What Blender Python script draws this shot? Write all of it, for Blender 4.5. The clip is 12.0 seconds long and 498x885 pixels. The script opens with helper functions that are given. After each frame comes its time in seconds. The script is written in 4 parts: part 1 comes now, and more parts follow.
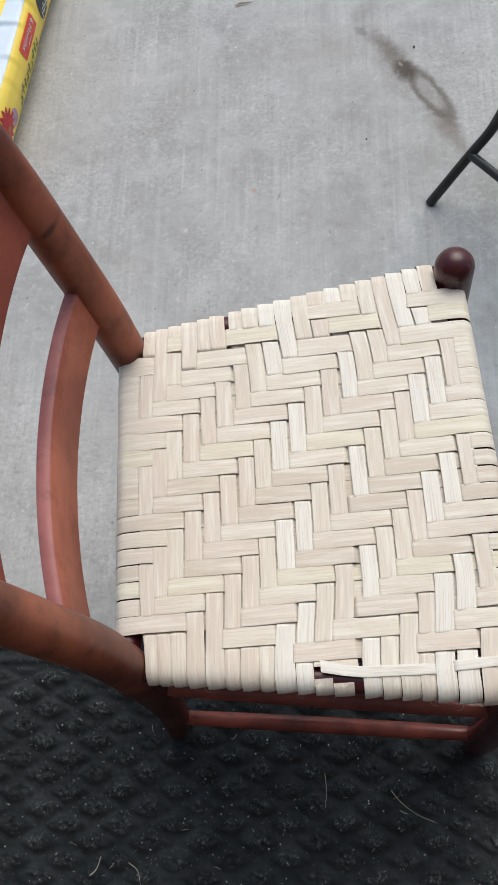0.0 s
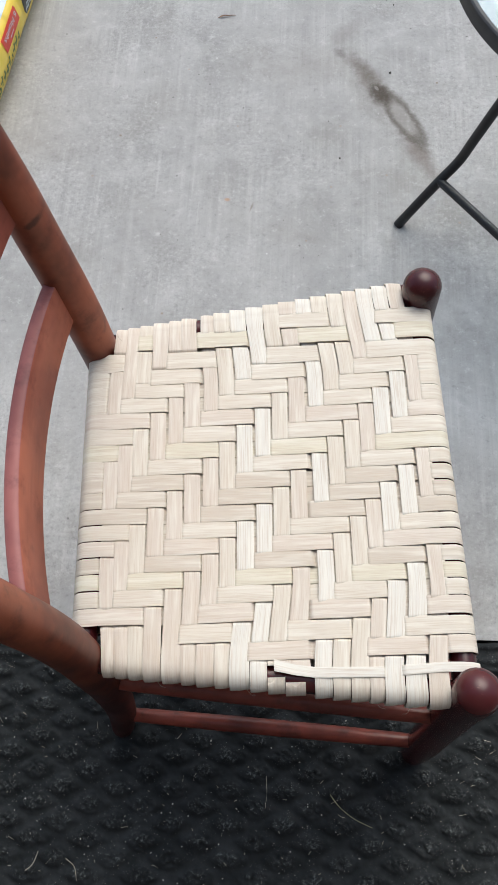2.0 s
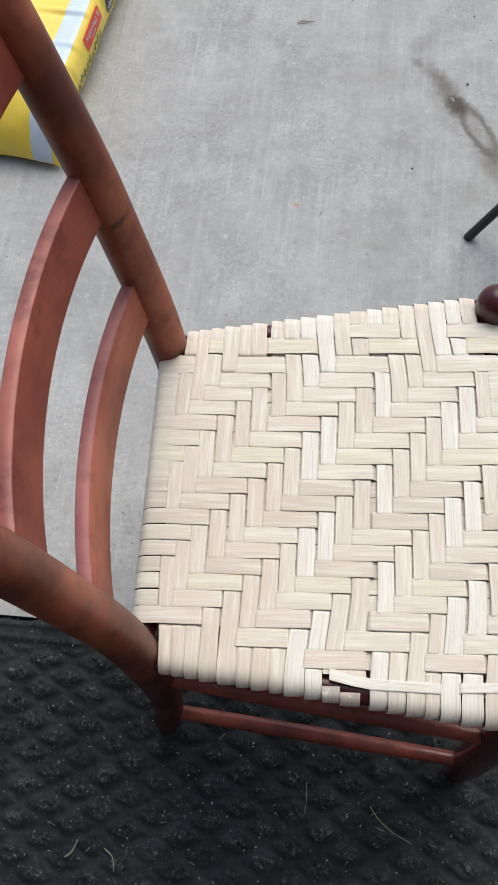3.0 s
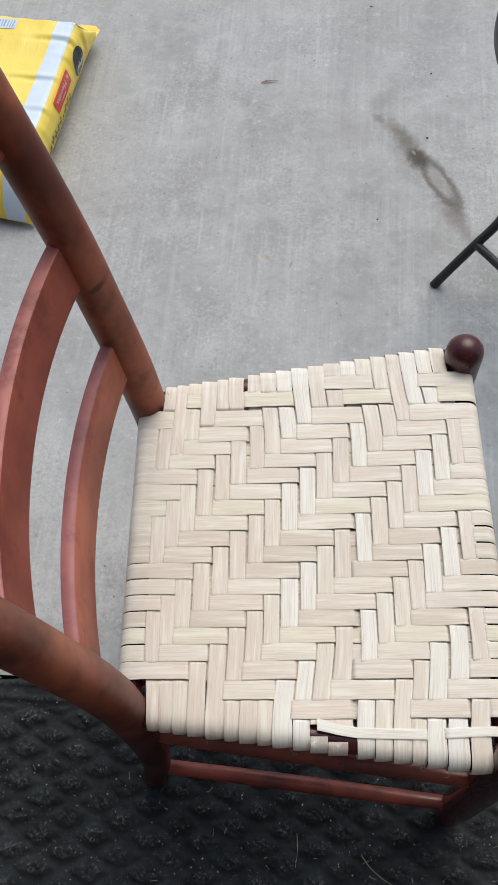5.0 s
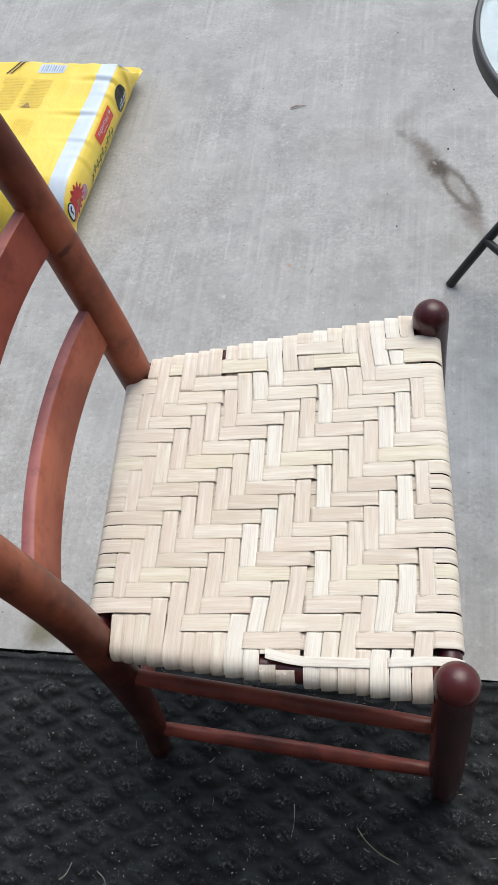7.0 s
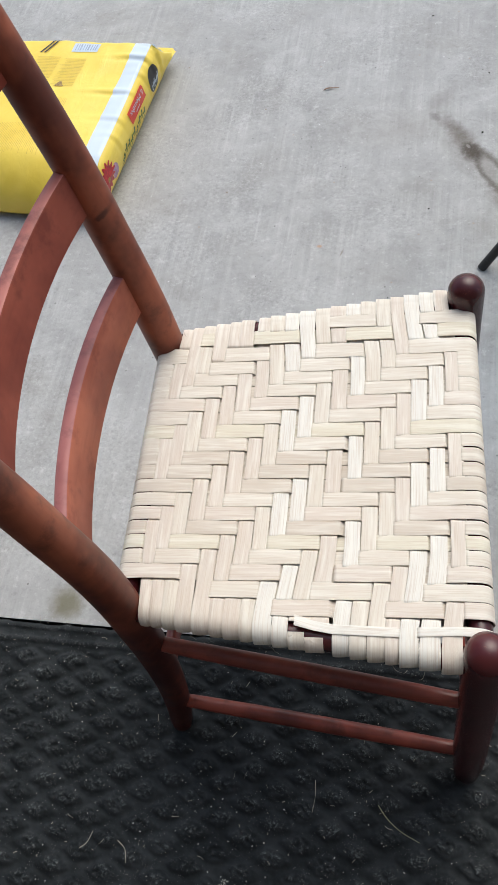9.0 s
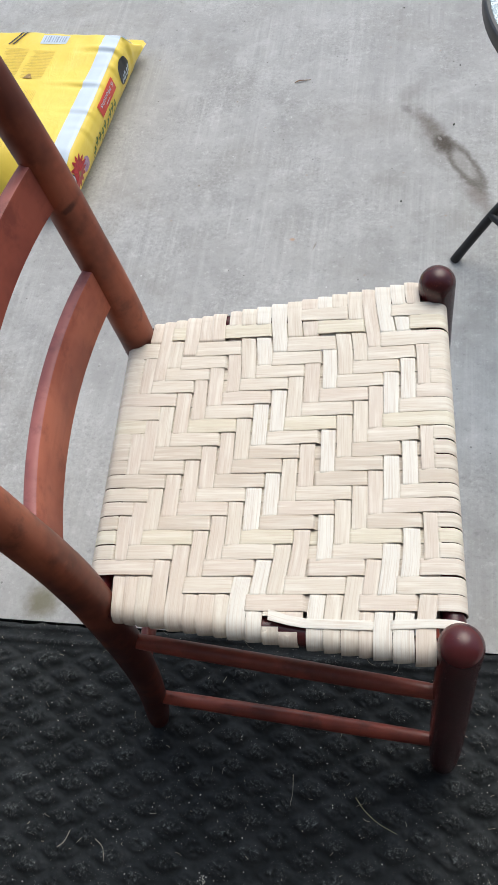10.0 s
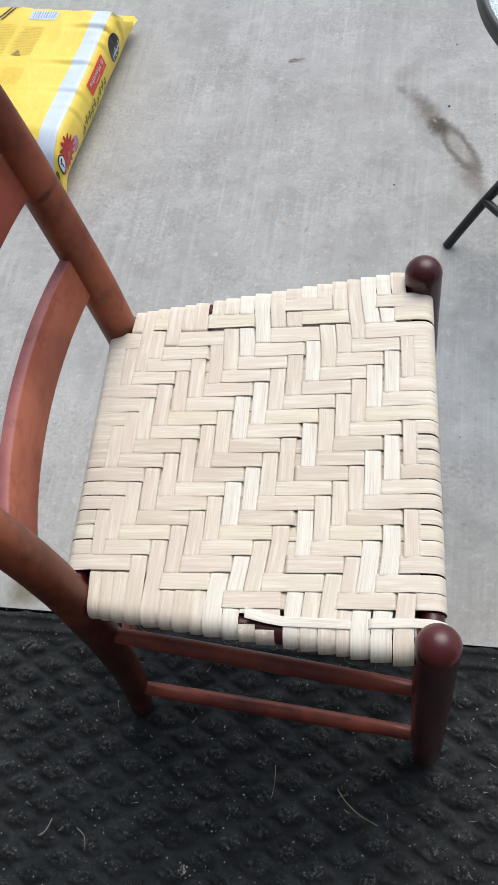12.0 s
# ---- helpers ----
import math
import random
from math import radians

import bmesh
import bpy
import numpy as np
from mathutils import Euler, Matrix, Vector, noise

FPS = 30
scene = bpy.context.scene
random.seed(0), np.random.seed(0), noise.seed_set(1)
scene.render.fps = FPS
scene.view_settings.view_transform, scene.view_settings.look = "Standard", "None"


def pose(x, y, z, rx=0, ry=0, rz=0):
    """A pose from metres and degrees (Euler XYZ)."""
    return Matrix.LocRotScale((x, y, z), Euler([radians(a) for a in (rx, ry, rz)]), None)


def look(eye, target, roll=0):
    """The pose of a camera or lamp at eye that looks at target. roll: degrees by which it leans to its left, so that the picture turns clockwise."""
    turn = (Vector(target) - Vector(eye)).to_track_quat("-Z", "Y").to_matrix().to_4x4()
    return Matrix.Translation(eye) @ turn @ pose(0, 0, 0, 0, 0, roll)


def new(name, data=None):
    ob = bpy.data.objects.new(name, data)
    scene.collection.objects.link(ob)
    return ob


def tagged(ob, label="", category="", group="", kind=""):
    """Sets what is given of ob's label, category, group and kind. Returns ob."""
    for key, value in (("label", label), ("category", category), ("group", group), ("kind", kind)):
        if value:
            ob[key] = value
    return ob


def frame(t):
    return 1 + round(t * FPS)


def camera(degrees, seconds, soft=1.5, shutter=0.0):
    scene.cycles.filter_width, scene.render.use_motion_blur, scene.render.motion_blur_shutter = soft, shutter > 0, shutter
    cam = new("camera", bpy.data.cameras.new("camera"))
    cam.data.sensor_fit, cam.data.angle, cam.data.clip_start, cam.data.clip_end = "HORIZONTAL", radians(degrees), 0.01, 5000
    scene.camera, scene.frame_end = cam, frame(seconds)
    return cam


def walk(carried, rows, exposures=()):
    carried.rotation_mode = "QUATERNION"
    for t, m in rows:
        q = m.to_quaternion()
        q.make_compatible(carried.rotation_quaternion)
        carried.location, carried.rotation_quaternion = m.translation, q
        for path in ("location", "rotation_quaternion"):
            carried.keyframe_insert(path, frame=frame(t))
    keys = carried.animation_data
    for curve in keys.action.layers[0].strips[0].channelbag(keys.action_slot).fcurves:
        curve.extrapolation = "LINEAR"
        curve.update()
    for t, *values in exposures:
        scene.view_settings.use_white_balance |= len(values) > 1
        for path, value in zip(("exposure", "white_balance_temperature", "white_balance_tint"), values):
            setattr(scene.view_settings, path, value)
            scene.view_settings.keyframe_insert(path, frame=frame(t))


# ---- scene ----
cam = camera(33.2, 12.0, 1.3)
PATH = [
    (0, (0.13, -0.266, 1.254), (-0.092, 0.474, -0.591), -17.0),
    (0.5, (0.133, -0.274, 1.264), (0.039, 0.459, -0.594), -7.2),
    (1, (0.134, -0.282, 1.279), (0.071, 0.491, -0.565), -4.8),
    (1.5, (0.136, -0.286, 1.273), (0.07, 0.506, -0.562), -4.2),
    (2, (0.115, -0.281, 1.269), (0.013, 0.486, -0.576), -5.2),
    (2.5, (0.1, -0.278, 1.268), (-0.048, 0.472, -0.58), -7.1),
    (3, (0.091, -0.281, 1.276), (-0.113, 0.481, -0.562), -8.7),
    (3.2, (0.071, -0.28, 1.285), (-0.185, 0.5, -0.539), -10.3),
    (3.5, (0.056, -0.278, 1.294), (-0.235, 0.526, -0.515), -11.2),
    (3.8, (0.054, -0.276, 1.3), (-0.228, 0.555, -0.498), -10.4),
    (4.1, (0.062, -0.274, 1.303), (-0.186, 0.58, -0.488), -8.9),
    (4.4, (0.073, -0.273, 1.304), (-0.131, 0.596, -0.486), -7.2),
    (4.8, (0.084, -0.275, 1.3), (-0.078, 0.592, -0.495), -6.0),
    (5, (0.087, -0.277, 1.297), (-0.065, 0.581, -0.503), -6.0),
    (5.5, (0.107, -0.282, 1.288), (-0.052, 0.549, -0.525), -8.1),
    (6, (0.129, -0.309, 1.279), (-0.075, 0.527, -0.527), -11.2),
    (6.5, (0.196, -0.359, 1.28), (-0.098, 0.545, -0.479), -13.9),
    (7, (0.243, -0.387, 1.283), (-0.148, 0.566, -0.432), -17.3),
    (7.5, (0.238, -0.403, 1.274), (-0.203, 0.54, -0.434), -17.8),
    (7.7, (0.237, -0.405, 1.275), (-0.218, 0.533, -0.431), -18.2),
    (9.3, (0.23, -0.413, 1.268), (-0.197, 0.518, -0.45), -18.3),
    (9.5, (0.233, -0.41, 1.267), (-0.187, 0.518, -0.455), -18.2),
    (10, (0.236, -0.409, 1.264), (-0.148, 0.522, -0.464), -16.8),
    (10.5, (0.24, -0.407, 1.264), (-0.139, 0.529, -0.463), -16.0),
    (11, (0.247, -0.4, 1.257), (-0.128, 0.523, -0.477), -16.3),
    (11.5, (0.247, -0.393, 1.256), (-0.124, 0.508, -0.49), -16.4),
    (12, (0.253, -0.385, 1.257), (-0.127, 0.5, -0.496), -17.1),
]
walk(cam, [(t, look(eye, target, roll)) for t, eye, target, roll in PATH], [(0.0, 0.2, 6260, 4.5), (1.5, 0.3, 6260, 4.5), (3.2, 0.27, 6260, 4.5), (5.0, 0.19, 6260, 4.5), (5.5, 0.25, 6260, 4.5), (7.5, 0.35, 6260, 4.5), (12.0, 0.36, 6260, 4.5)])

# ---- light: open shade under a bright, hazy sky, unseen house wall added behind ----
world = bpy.data.worlds.new("sky")
scene.world = world
world.use_nodes = True
SUN_UP, SUN_TURN = radians(56), radians(15)
wn = world.node_tree.nodes
sky = wn.new("ShaderNodeTexSky")
sky.sky_type, sky.sun_disc = "NISHITA", False
sky.sun_elevation, sky.sun_rotation = SUN_UP, SUN_TURN
sky.air_density, sky.dust_density, sky.ozone_density = 1.0, 4.0, 1.0
wn["Background"].inputs["Strength"].default_value = 0.137
world.node_tree.links.new(sky.outputs["Color"], wn["Background"].inputs["Color"])
sun = new("sun", bpy.data.lights.new("sun", "SUN"))
sun.data.energy, sun.data.angle, sun.data.color = 1.2, radians(55), (1.0, 0.965, 0.925)
to_sun = Vector((math.sin(SUN_TURN) * math.cos(SUN_UP), math.cos(SUN_TURN) * math.cos(SUN_UP), math.sin(SUN_UP)))
sun.matrix_world = look(to_sun * 10, (0, 0, 0))


# ---- materials ----
class Nodes:
    """A small helper round one node material."""

    def __init__(self, name, rough=0.5, metal=0.0, spec=0.5):
        self.mat = bpy.data.materials.new(name)
        self.mat.use_nodes = True
        self.tree = self.mat.node_tree
        self.shader = self.tree.nodes["Principled BSDF"]
        self.put("Roughness", rough)
        self.put("Metallic", metal)
        self.put("Specular IOR Level", spec)

    def put(self, socket, value):
        if isinstance(value, bpy.types.NodeSocket):
            self.tree.links.new(value, self.shader.inputs[socket])
        else:
            self.shader.inputs[socket].default_value = value

    def node(self, kind):
        return self.tree.nodes.new(kind)

    def link(self, a, b):
        if isinstance(a, bpy.types.NodeSocket):
            self.tree.links.new(a, b)
        else:
            b.default_value = a

    def coords(self, which="Object", scale=(1, 1, 1), shift=None):
        c = self.node("ShaderNodeTexCoord").outputs[which]
        m = self.node("ShaderNodeMapping")
        m.inputs["Scale"].default_value = scale
        self.link(c, m.inputs["Vector"])
        if shift is not None:
            self.link(shift, m.inputs["Location"])
        return m.outputs[0]

    def noise(self, vector, scale, detail=4.0, rough=0.55, distort=0.0):
        n = self.node("ShaderNodeTexNoise")
        self.link(vector, n.inputs["Vector"])
        n.inputs["Scale"].default_value, n.inputs["Detail"].default_value = scale, detail
        n.inputs["Roughness"].default_value, n.inputs["Distortion"].default_value = rough, distort
        return n.outputs["Fac"]

    def span(self, value, a, b, c=0.0, d=1.0):
        n = self.node("ShaderNodeMapRange")
        n.interpolation_type = "SMOOTHSTEP"
        self.link(value, n.inputs["Value"])
        for key, v in (("From Min", a), ("From Max", b), ("To Min", c), ("To Max", d)):
            n.inputs[key].default_value = v
        return n.outputs[0]

    def math(self, op, a, b=0.0):
        n = self.node("ShaderNodeMath")
        n.operation = op
        self.link(a, n.inputs[0])
        self.link(b, n.inputs[1])
        return n.outputs[0]

    def mix(self, fac, a, b, blend="MIX"):
        n = self.node("ShaderNodeMix")
        n.data_type, n.blend_type = "RGBA", blend
        for value, k in ((fac, 0), (a, 6), (b, 7)):
            self.link(value if isinstance(value, bpy.types.NodeSocket) or k == 0 else (*value, 1.0), n.inputs[k])
        return n.outputs[2]

    def bump(self, height, strength, distance):
        n = self.node("ShaderNodeBump")
        n.inputs["Strength"].default_value, n.inputs["Distance"].default_value = strength, distance
        self.link(height, n.inputs["Height"])
        self.put("Normal", n.outputs[0])

    def random(self):
        return self.node("ShaderNodeObjectInfo").outputs["Random"]


def ellipse(n, xyz, centre, turn, a, b):
    """1 at the rim of a turned ellipse on the ground, 0 in its middle."""
    c, s = math.cos(turn), math.sin(turn)
    dx, dy = n.math("SUBTRACT", xyz.outputs["X"], centre[0]), n.math("SUBTRACT", xyz.outputs["Y"], centre[1])
    along = n.math("ADD", n.math("MULTIPLY", dx, c / a), n.math("MULTIPLY", dy, s / a))
    across = n.math("ADD", n.math("MULTIPLY", dx, -s / b), n.math("MULTIPLY", dy, c / b))
    return n.math("SQRT", n.math("ADD", n.math("MULTIPLY", along, along), n.math("MULTIPLY", across, across)))


def concrete():
    n = Nodes("concrete", 0.85, spec=0.3)
    xyz = n.node("ShaderNodeSeparateXYZ")
    p = n.coords()
    n.link(p, xyz.inputs[0])
    cloud = n.noise(p, 2.6, 5, 0.6)
    patch = n.noise(p, 11.0, 6, 0.65)
    grit = n.noise(p, 210.0, 5, 0.75)
    broom = n.noise(n.coords(scale=(95, 2.0, 1)), 1.0, 4, 0.65)
    worn = n.span(n.noise(p, 5.0, 3, 0.6), 0.38, 0.62)
    col = n.mix(n.span(cloud, 0.3, 0.7), (0.322, 0.318, 0.310), (0.412, 0.407, 0.397))
    col = n.mix(n.math("MULTIPLY", n.span(patch, 0.40, 0.72), 0.75), col, (0.455, 0.452, 0.443))
    col = n.mix(n.math("MULTIPLY", n.math("MULTIPLY", n.span(broom, 0.45, 0.72), 0.42), worn), col, (0.56, 0.556, 0.545))
    col = n.mix(n.math("MULTIPLY", n.math("MULTIPLY", n.span(broom, 0.48, 0.28), 0.34), worn), col, (0.25, 0.247, 0.24))
    pale = n.noise(p, 7.5, 6, 0.7, 0.6)
    col = n.mix(n.math("MULTIPLY", n.span(pale, 0.50, 0.70), 0.55), col, (0.52, 0.518, 0.512))
    murk = n.noise(p, 4.2, 5, 0.65, 0.4)
    col = n.mix(n.math("MULTIPLY", n.span(murk, 0.50, 0.72), 0.55), col, (0.29, 0.278, 0.255))
    col = n.mix(n.math("MULTIPLY", n.span(grit, 0.55, 0.74), 0.45), col, (0.17, 0.167, 0.16))
    speck = n.noise(p, 48.0, 6, 0.8)
    col = n.mix(n.math("MULTIPLY", n.span(speck, 0.54, 0.70), 0.45), col, (0.205, 0.202, 0.196))
    col = n.mix(n.math("MULTIPLY", n.span(speck, 0.46, 0.30), 0.60), col, (0.58, 0.576, 0.568))
    # rubbed patches where the cement skin is gone and the sand shows
    sand = n.noise(p, 130.0, 5, 0.75)
    bare = n.span(n.noise(p, 3.4, 4, 0.6, 0.5), 0.44, 0.62, 0.25, 1.0)
    col = n.mix(n.math("MULTIPLY", n.math("MULTIPLY", n.span(sand, 0.50, 0.66), bare), 0.36), col, (0.19, 0.188, 0.184))
    col = n.mix(n.math("MULTIPLY", n.math("MULTIPLY", n.span(sand, 0.48, 0.34), bare), 0.36), col, (0.62, 0.616, 0.61))
    # small dark pits and pale flecks
    cell = n.node("ShaderNodeTexVoronoi")
    n.link(p, cell.inputs["Vector"])
    cell.inputs["Scale"].default_value = 42.0
    pick = n.node("ShaderNodeSeparateColor")
    n.link(cell.outputs["Color"], pick.inputs[0])
    pit = n.math("MULTIPLY", n.span(cell.outputs["Distance"], 0.11, 0.05), n.span(pick.outputs[0], 0.90, 0.92))
    fleck = n.math("MULTIPLY", n.span(cell.outputs["Distance"], 0.10, 0.04), n.span(pick.outputs[1], 0.94, 0.96))
    col = n.mix(n.math("MULTIPLY", pit, 0.6), col, (0.11, 0.105, 0.10))
    col = n.mix(n.math("MULTIPLY", fleck, 0.6), col, (0.75, 0.75, 0.74))
    rust = n.math("MULTIPLY", n.span(cell.outputs["Distance"], 0.14, 0.04), n.span(pick.outputs[2], 0.988, 0.992))
    col = n.mix(n.math("MULTIPLY", rust, 0.3), col, (0.40, 0.24, 0.14))
    # an old looped stain with a smeared tail, broken up by the grain of the concrete
    wob = n.math("ADD", n.math("MULTIPLY", n.math("SUBTRACT", n.noise(p, 75.0, 4, 0.6), 0.5), 0.75), n.math("MULTIPLY", n.math("SUBTRACT", n.noise(p, 22.0, 2, 0.5), 0.5), 0.5))
    crumbly = n.span(n.noise(p, 190.0, 4, 0.7), 0.36, 0.60, 0.80, 1.0)

    def blot(centre, turn, a, b, inner=0.2, outer=1.35):
        return n.span(n.math("ADD", ellipse(n, xyz, centre, radians(turn), a, b), wob), outer, inner)

    loop = n.math("ADD", ellipse(n, xyz, (0.311, 0.944), radians(-61.5), 0.066, 0.0185), n.math("MULTIPLY", wob, 0.8))
    ring = n.math("MULTIPLY", n.span(loop, 0.50, 0.98), n.span(loop, 1.55, 1.02))
    stains = (
        (blot((0.11, 1.075), 8, 0.14, 0.06, 0.0), 0.34, (0.21, 0.19, 0.165)), (blot((0.2, 1.165), 60, 0.06, 0.028, 0.0), 0.36, (0.2, 0.18, 0.165)),
        (blot((0.165, 0.9), 20, 0.06, 0.04, 0.0), 0.26, (0.22, 0.21, 0.185)), (blot((0.335, 0.862), -60, 0.055, 0.023, 0.1), 0.62, (0.17, 0.145, 0.125)),
        (blot((0.354, 0.830), -66, 0.062, 0.020, 0.0), 0.55, (0.20, 0.17, 0.15)), (n.span(loop, 1.75, 0.9), 0.42, (0.23, 0.205, 0.175)),
        (blot((0.262, 0.985), -60, 0.090, 0.034, 0.0), 0.34, (0.22, 0.2, 0.175)), (blot((0.250, 1.040), -56, 0.060, 0.024, 0.2), 0.72, (0.14, 0.12, 0.10)), (blot((0.225, 1.080), -52, 0.052, 0.018, 0.1), 0.62, (0.15, 0.13, 0.112)),
        (blot((0.187, 1.110), -40, 0.016, 0.010, 0.1), 0.5, (0.11, 0.1, 0.09)), (ring, 0.66, (0.085, 0.072, 0.058)),
        (blot((0.271, 1.0), -58, 0.032, 0.0165, 0.4), 0.85, (0.07, 0.058, 0.046)), (blot((0.262, 0.99), -58, 0.024, 0.012, 0.3), 0.6, (0.085, 0.07, 0.055)),
    )
    for mask, power, tint in stains:
        col = n.mix(n.math("MULTIPLY", n.math("MULTIPLY", mask, crumbly), power), col, tint)
    chip = n.span(n.math("ADD", ellipse(n, xyz, (0.2615, 1.0175), radians(-60), 0.007, 0.0035), n.math("MULTIPLY", wob, 0.6)), 1.2, 0.6)
    col = n.mix(n.math("MULTIPLY", chip, 0.25), col, (0.55, 0.53, 0.50))
    # a rust spot, a pale fleck and a brown scratch
    for mask, power, tint in ((blot((-0.020, 0.739), 0, 0.006, 0.004), 0.55, (0.50, 0.25, 0.10)), (blot((-0.144, 0.658), 0, 0.006, 0.005), 0.4, (0.70, 0.70, 0.69)), (blot((0.026, 0.721), 75, 0.012, 0.002), 0.55, (0.22, 0.17, 0.13))):
        col = n.mix(n.math("MULTIPLY", mask, power), col, tint)
    moss = blot((-0.35, -0.045), 0, 0.034, 0.03)
    col = n.mix(n.math("MULTIPLY", moss, 0.80), col, (0.16, 0.145, 0.085))
    n.put("Base Color", col)
    n.bump(n.math("ADD", n.math("MULTIPLY", broom, 0.5), n.math("ADD", n.math("MULTIPLY", grit, 0.8), n.math("MULTIPLY", patch, 0.6))), 0.30, 0.0012)
    return n.mat


def rubber():
    n = Nodes("black_rubber", 0.88, spec=0.25)
    p = n.coords()
    xyz = n.node("ShaderNodeSeparateXYZ")
    n.link(p, xyz.inputs[0])
    blot = n.noise(p, 26.0, 5, 0.65)
    crumb = n.noise(p, 260.0, 4, 0.8)
    col = n.mix(n.span(blot, 0.35, 0.7), (0.0126, 0.0145, 0.0156), (0.0280, 0.0310, 0.0326))
    high = n.span(xyz.outputs["Z"], 0.0112, 0.0150)
    col = n.mix(n.math("MULTIPLY", n.math("MULTIPLY", high, n.span(crumb, 0.50, 0.64)), n.span(blot, 0.30, 0.60, 0.35, 0.95)), col, (0.175, 0.187, 0.186))
    dust = n.span(n.noise(p, 480.0, 2, 0.6), 0.64, 0.72)
    col = n.mix(n.math("MULTIPLY", n.math("MULTIPLY", dust, n.span(n.noise(p, 60.0, 3, 0.6), 0.50, 0.62)), 0.8), col, (0.28, 0.275, 0.26))
    n.put("Base Color", col)
    n.bump(n.math("ADD", n.math("MULTIPLY", crumb, n.span(xyz.outputs["Z"], 0.010, 0.0135, 0.25, 1.6)), n.math("MULTIPLY", n.noise(p, 600.0, 2, 0.6), 0.3)), 0.9, 0.0022)
    return n.mat


def stained_wood(name, deep, light, edge, scale=(14, 14, 1.6), coat=0.0, gloss=0.42, relief=0.04, spec=0.22, fibre=0.16, scorch_and_shade=False, blots=0.5, scuffs=0.0):
    """Red-brown stained maple: soft blotches of stain over a faint long grain."""
    n = Nodes(name, gloss, spec=spec)
    grain = n.noise(n.coords(scale=scale), 7.0, 5, 0.6, 0.6)
    fine = n.noise(n.coords(scale=tuple(v * 4 for v in scale)), 8.0, 3, 0.6)
    wide = n.noise(n.coords(), 9.0, 4, 0.6)
    blot = n.noise(n.coords(), 26.0, 5, 0.65)
    col = n.mix(n.span(wide, 0.32, 0.66), deep, light)
    col = n.mix(n.math("MULTIPLY", n.span(grain, 0.45, 0.75), fibre), col, tuple(v * 0.55 for v in deep))
    col = n.mix(n.math("MULTIPLY", n.span(blot, 0.50, 0.70), blots), col, edge)
    if scorch_and_shade:
        # shade under the seat is put into the colour: dark below it, warm brown above
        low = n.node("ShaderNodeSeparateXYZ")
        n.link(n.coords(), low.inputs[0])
        seat_shade = n.span(n.math("ADD", low.outputs["Z"], n.math("MULTIPLY", n.math("SUBTRACT", wide, 0.5), 0.10)), 0.50, 0.39)
        col = n.mix(n.math("MULTIPLY", seat_shade, n.span(blot, 0.62, 0.46, 0.72, 0.98)), col, (0.046, 0.0108, 0.0088))
        xyz = n.node("ShaderNodeSeparateXYZ")
        n.link(n.coords(), xyz.inputs[0])
        swap = n.node("ShaderNodeCombineXYZ")
        n.link(xyz.outputs["X"], swap.inputs["X"])
        n.link(xyz.outputs["Z"], swap.inputs["Y"])
        flat = n.node("ShaderNodeSeparateXYZ")
        n.link(swap.outputs[0], flat.inputs[0])
        ring = n.math("ADD", ellipse(n, flat, (-0.207, 0.666), radians(25), 0.010, 0.0042), n.math("MULTIPLY", n.math("SUBTRACT", n.noise(n.coords(), 120.0, 4, 0.7), 0.5), 1.2))
        mark = n.math("MULTIPLY", n.span(ring, 1.3, 0.4), n.span(xyz.outputs["Y"], 0.0, 0.05))
        col = n.mix(n.math("MULTIPLY", mark, 0.65), col, (0.02, 0.008, 0.006))
    if scuffs:
        rubbed = n.math("MULTIPLY", n.span(n.noise(n.coords(), 330.0, 4, 0.7), 0.56, 0.68), n.span(n.noise(n.coords(), 42.0, 3, 0.6), 0.54, 0.66))
        col = n.mix(n.math("MULTIPLY", rubbed, scuffs), col, (0.34, 0.10, 0.065))
    col = n.mix(1.0, col, n.node("ShaderNodeObjectInfo").outputs["Color"], "MULTIPLY")
    n.put("Base Color", col)
    n.put("Roughness", n.span(n.noise(n.coords(), 12.0, 2, 0.5), 0.3, 0.75, gloss, gloss + 0.10) if relief else gloss)
    n.put("Coat Weight", coat)
    n.put("Coat Roughness", 0.22)
    if relief:
        n.bump(n.math("ADD", fine, n.math("MULTIPLY", grain, 0.6)), relief, 0.0005)
    return n.mat


def splint():
    """Pale ash splint: fine fibres along the strand; each strand has its own tint."""
    n = Nodes("ash_splint", 0.62, spec=0.3)
    uv = n.node("ShaderNodeUVMap").outputs[0]
    rnd = n.random()
    far = n.node("ShaderNodeCombineXYZ")
    n.link(n.math("MULTIPLY", rnd, 37.0), far.inputs[0])
    n.link(n.math("MULTIPLY", rnd, 91.0), far.inputs[1])
    def fibres(sx, sy, detail):
        m = n.node("ShaderNodeMapping")
        m.inputs["Scale"].default_value = (sx, sy, 1)
        n.link(uv, m.inputs["Vector"])
        n.link(far.outputs[0], m.inputs["Location"])
        return n.noise(m.outputs[0], 1.0, detail, 0.6, 0.15)
    broad, fine, slow = fibres(18, 1000, 4), fibres(40, 2600, 2), fibres(12, 150, 3)
    tint = n.node("ShaderNodeObjectInfo").outputs["Color"]
    col = n.mix(n.math("MULTIPLY", n.span(broad, 0.46, 0.66), 0.50), tint, (0.545, 0.425, 0.315))
    col = n.mix(n.math("MULTIPLY", n.span(fine, 0.5, 0.75), 0.28), col, (0.54, 0.43, 0.32))
    col = n.mix(n.math("MULTIPLY", n.span(slow, 0.45, 0.7), 0.45), col, (0.87, 0.84, 0.75))
    n.put("Base Color", col)
    n.bump(n.math("ADD", broad, n.math("MULTIPLY", fine, 0.7)), 0.35, 0.0005)
    return n.mat


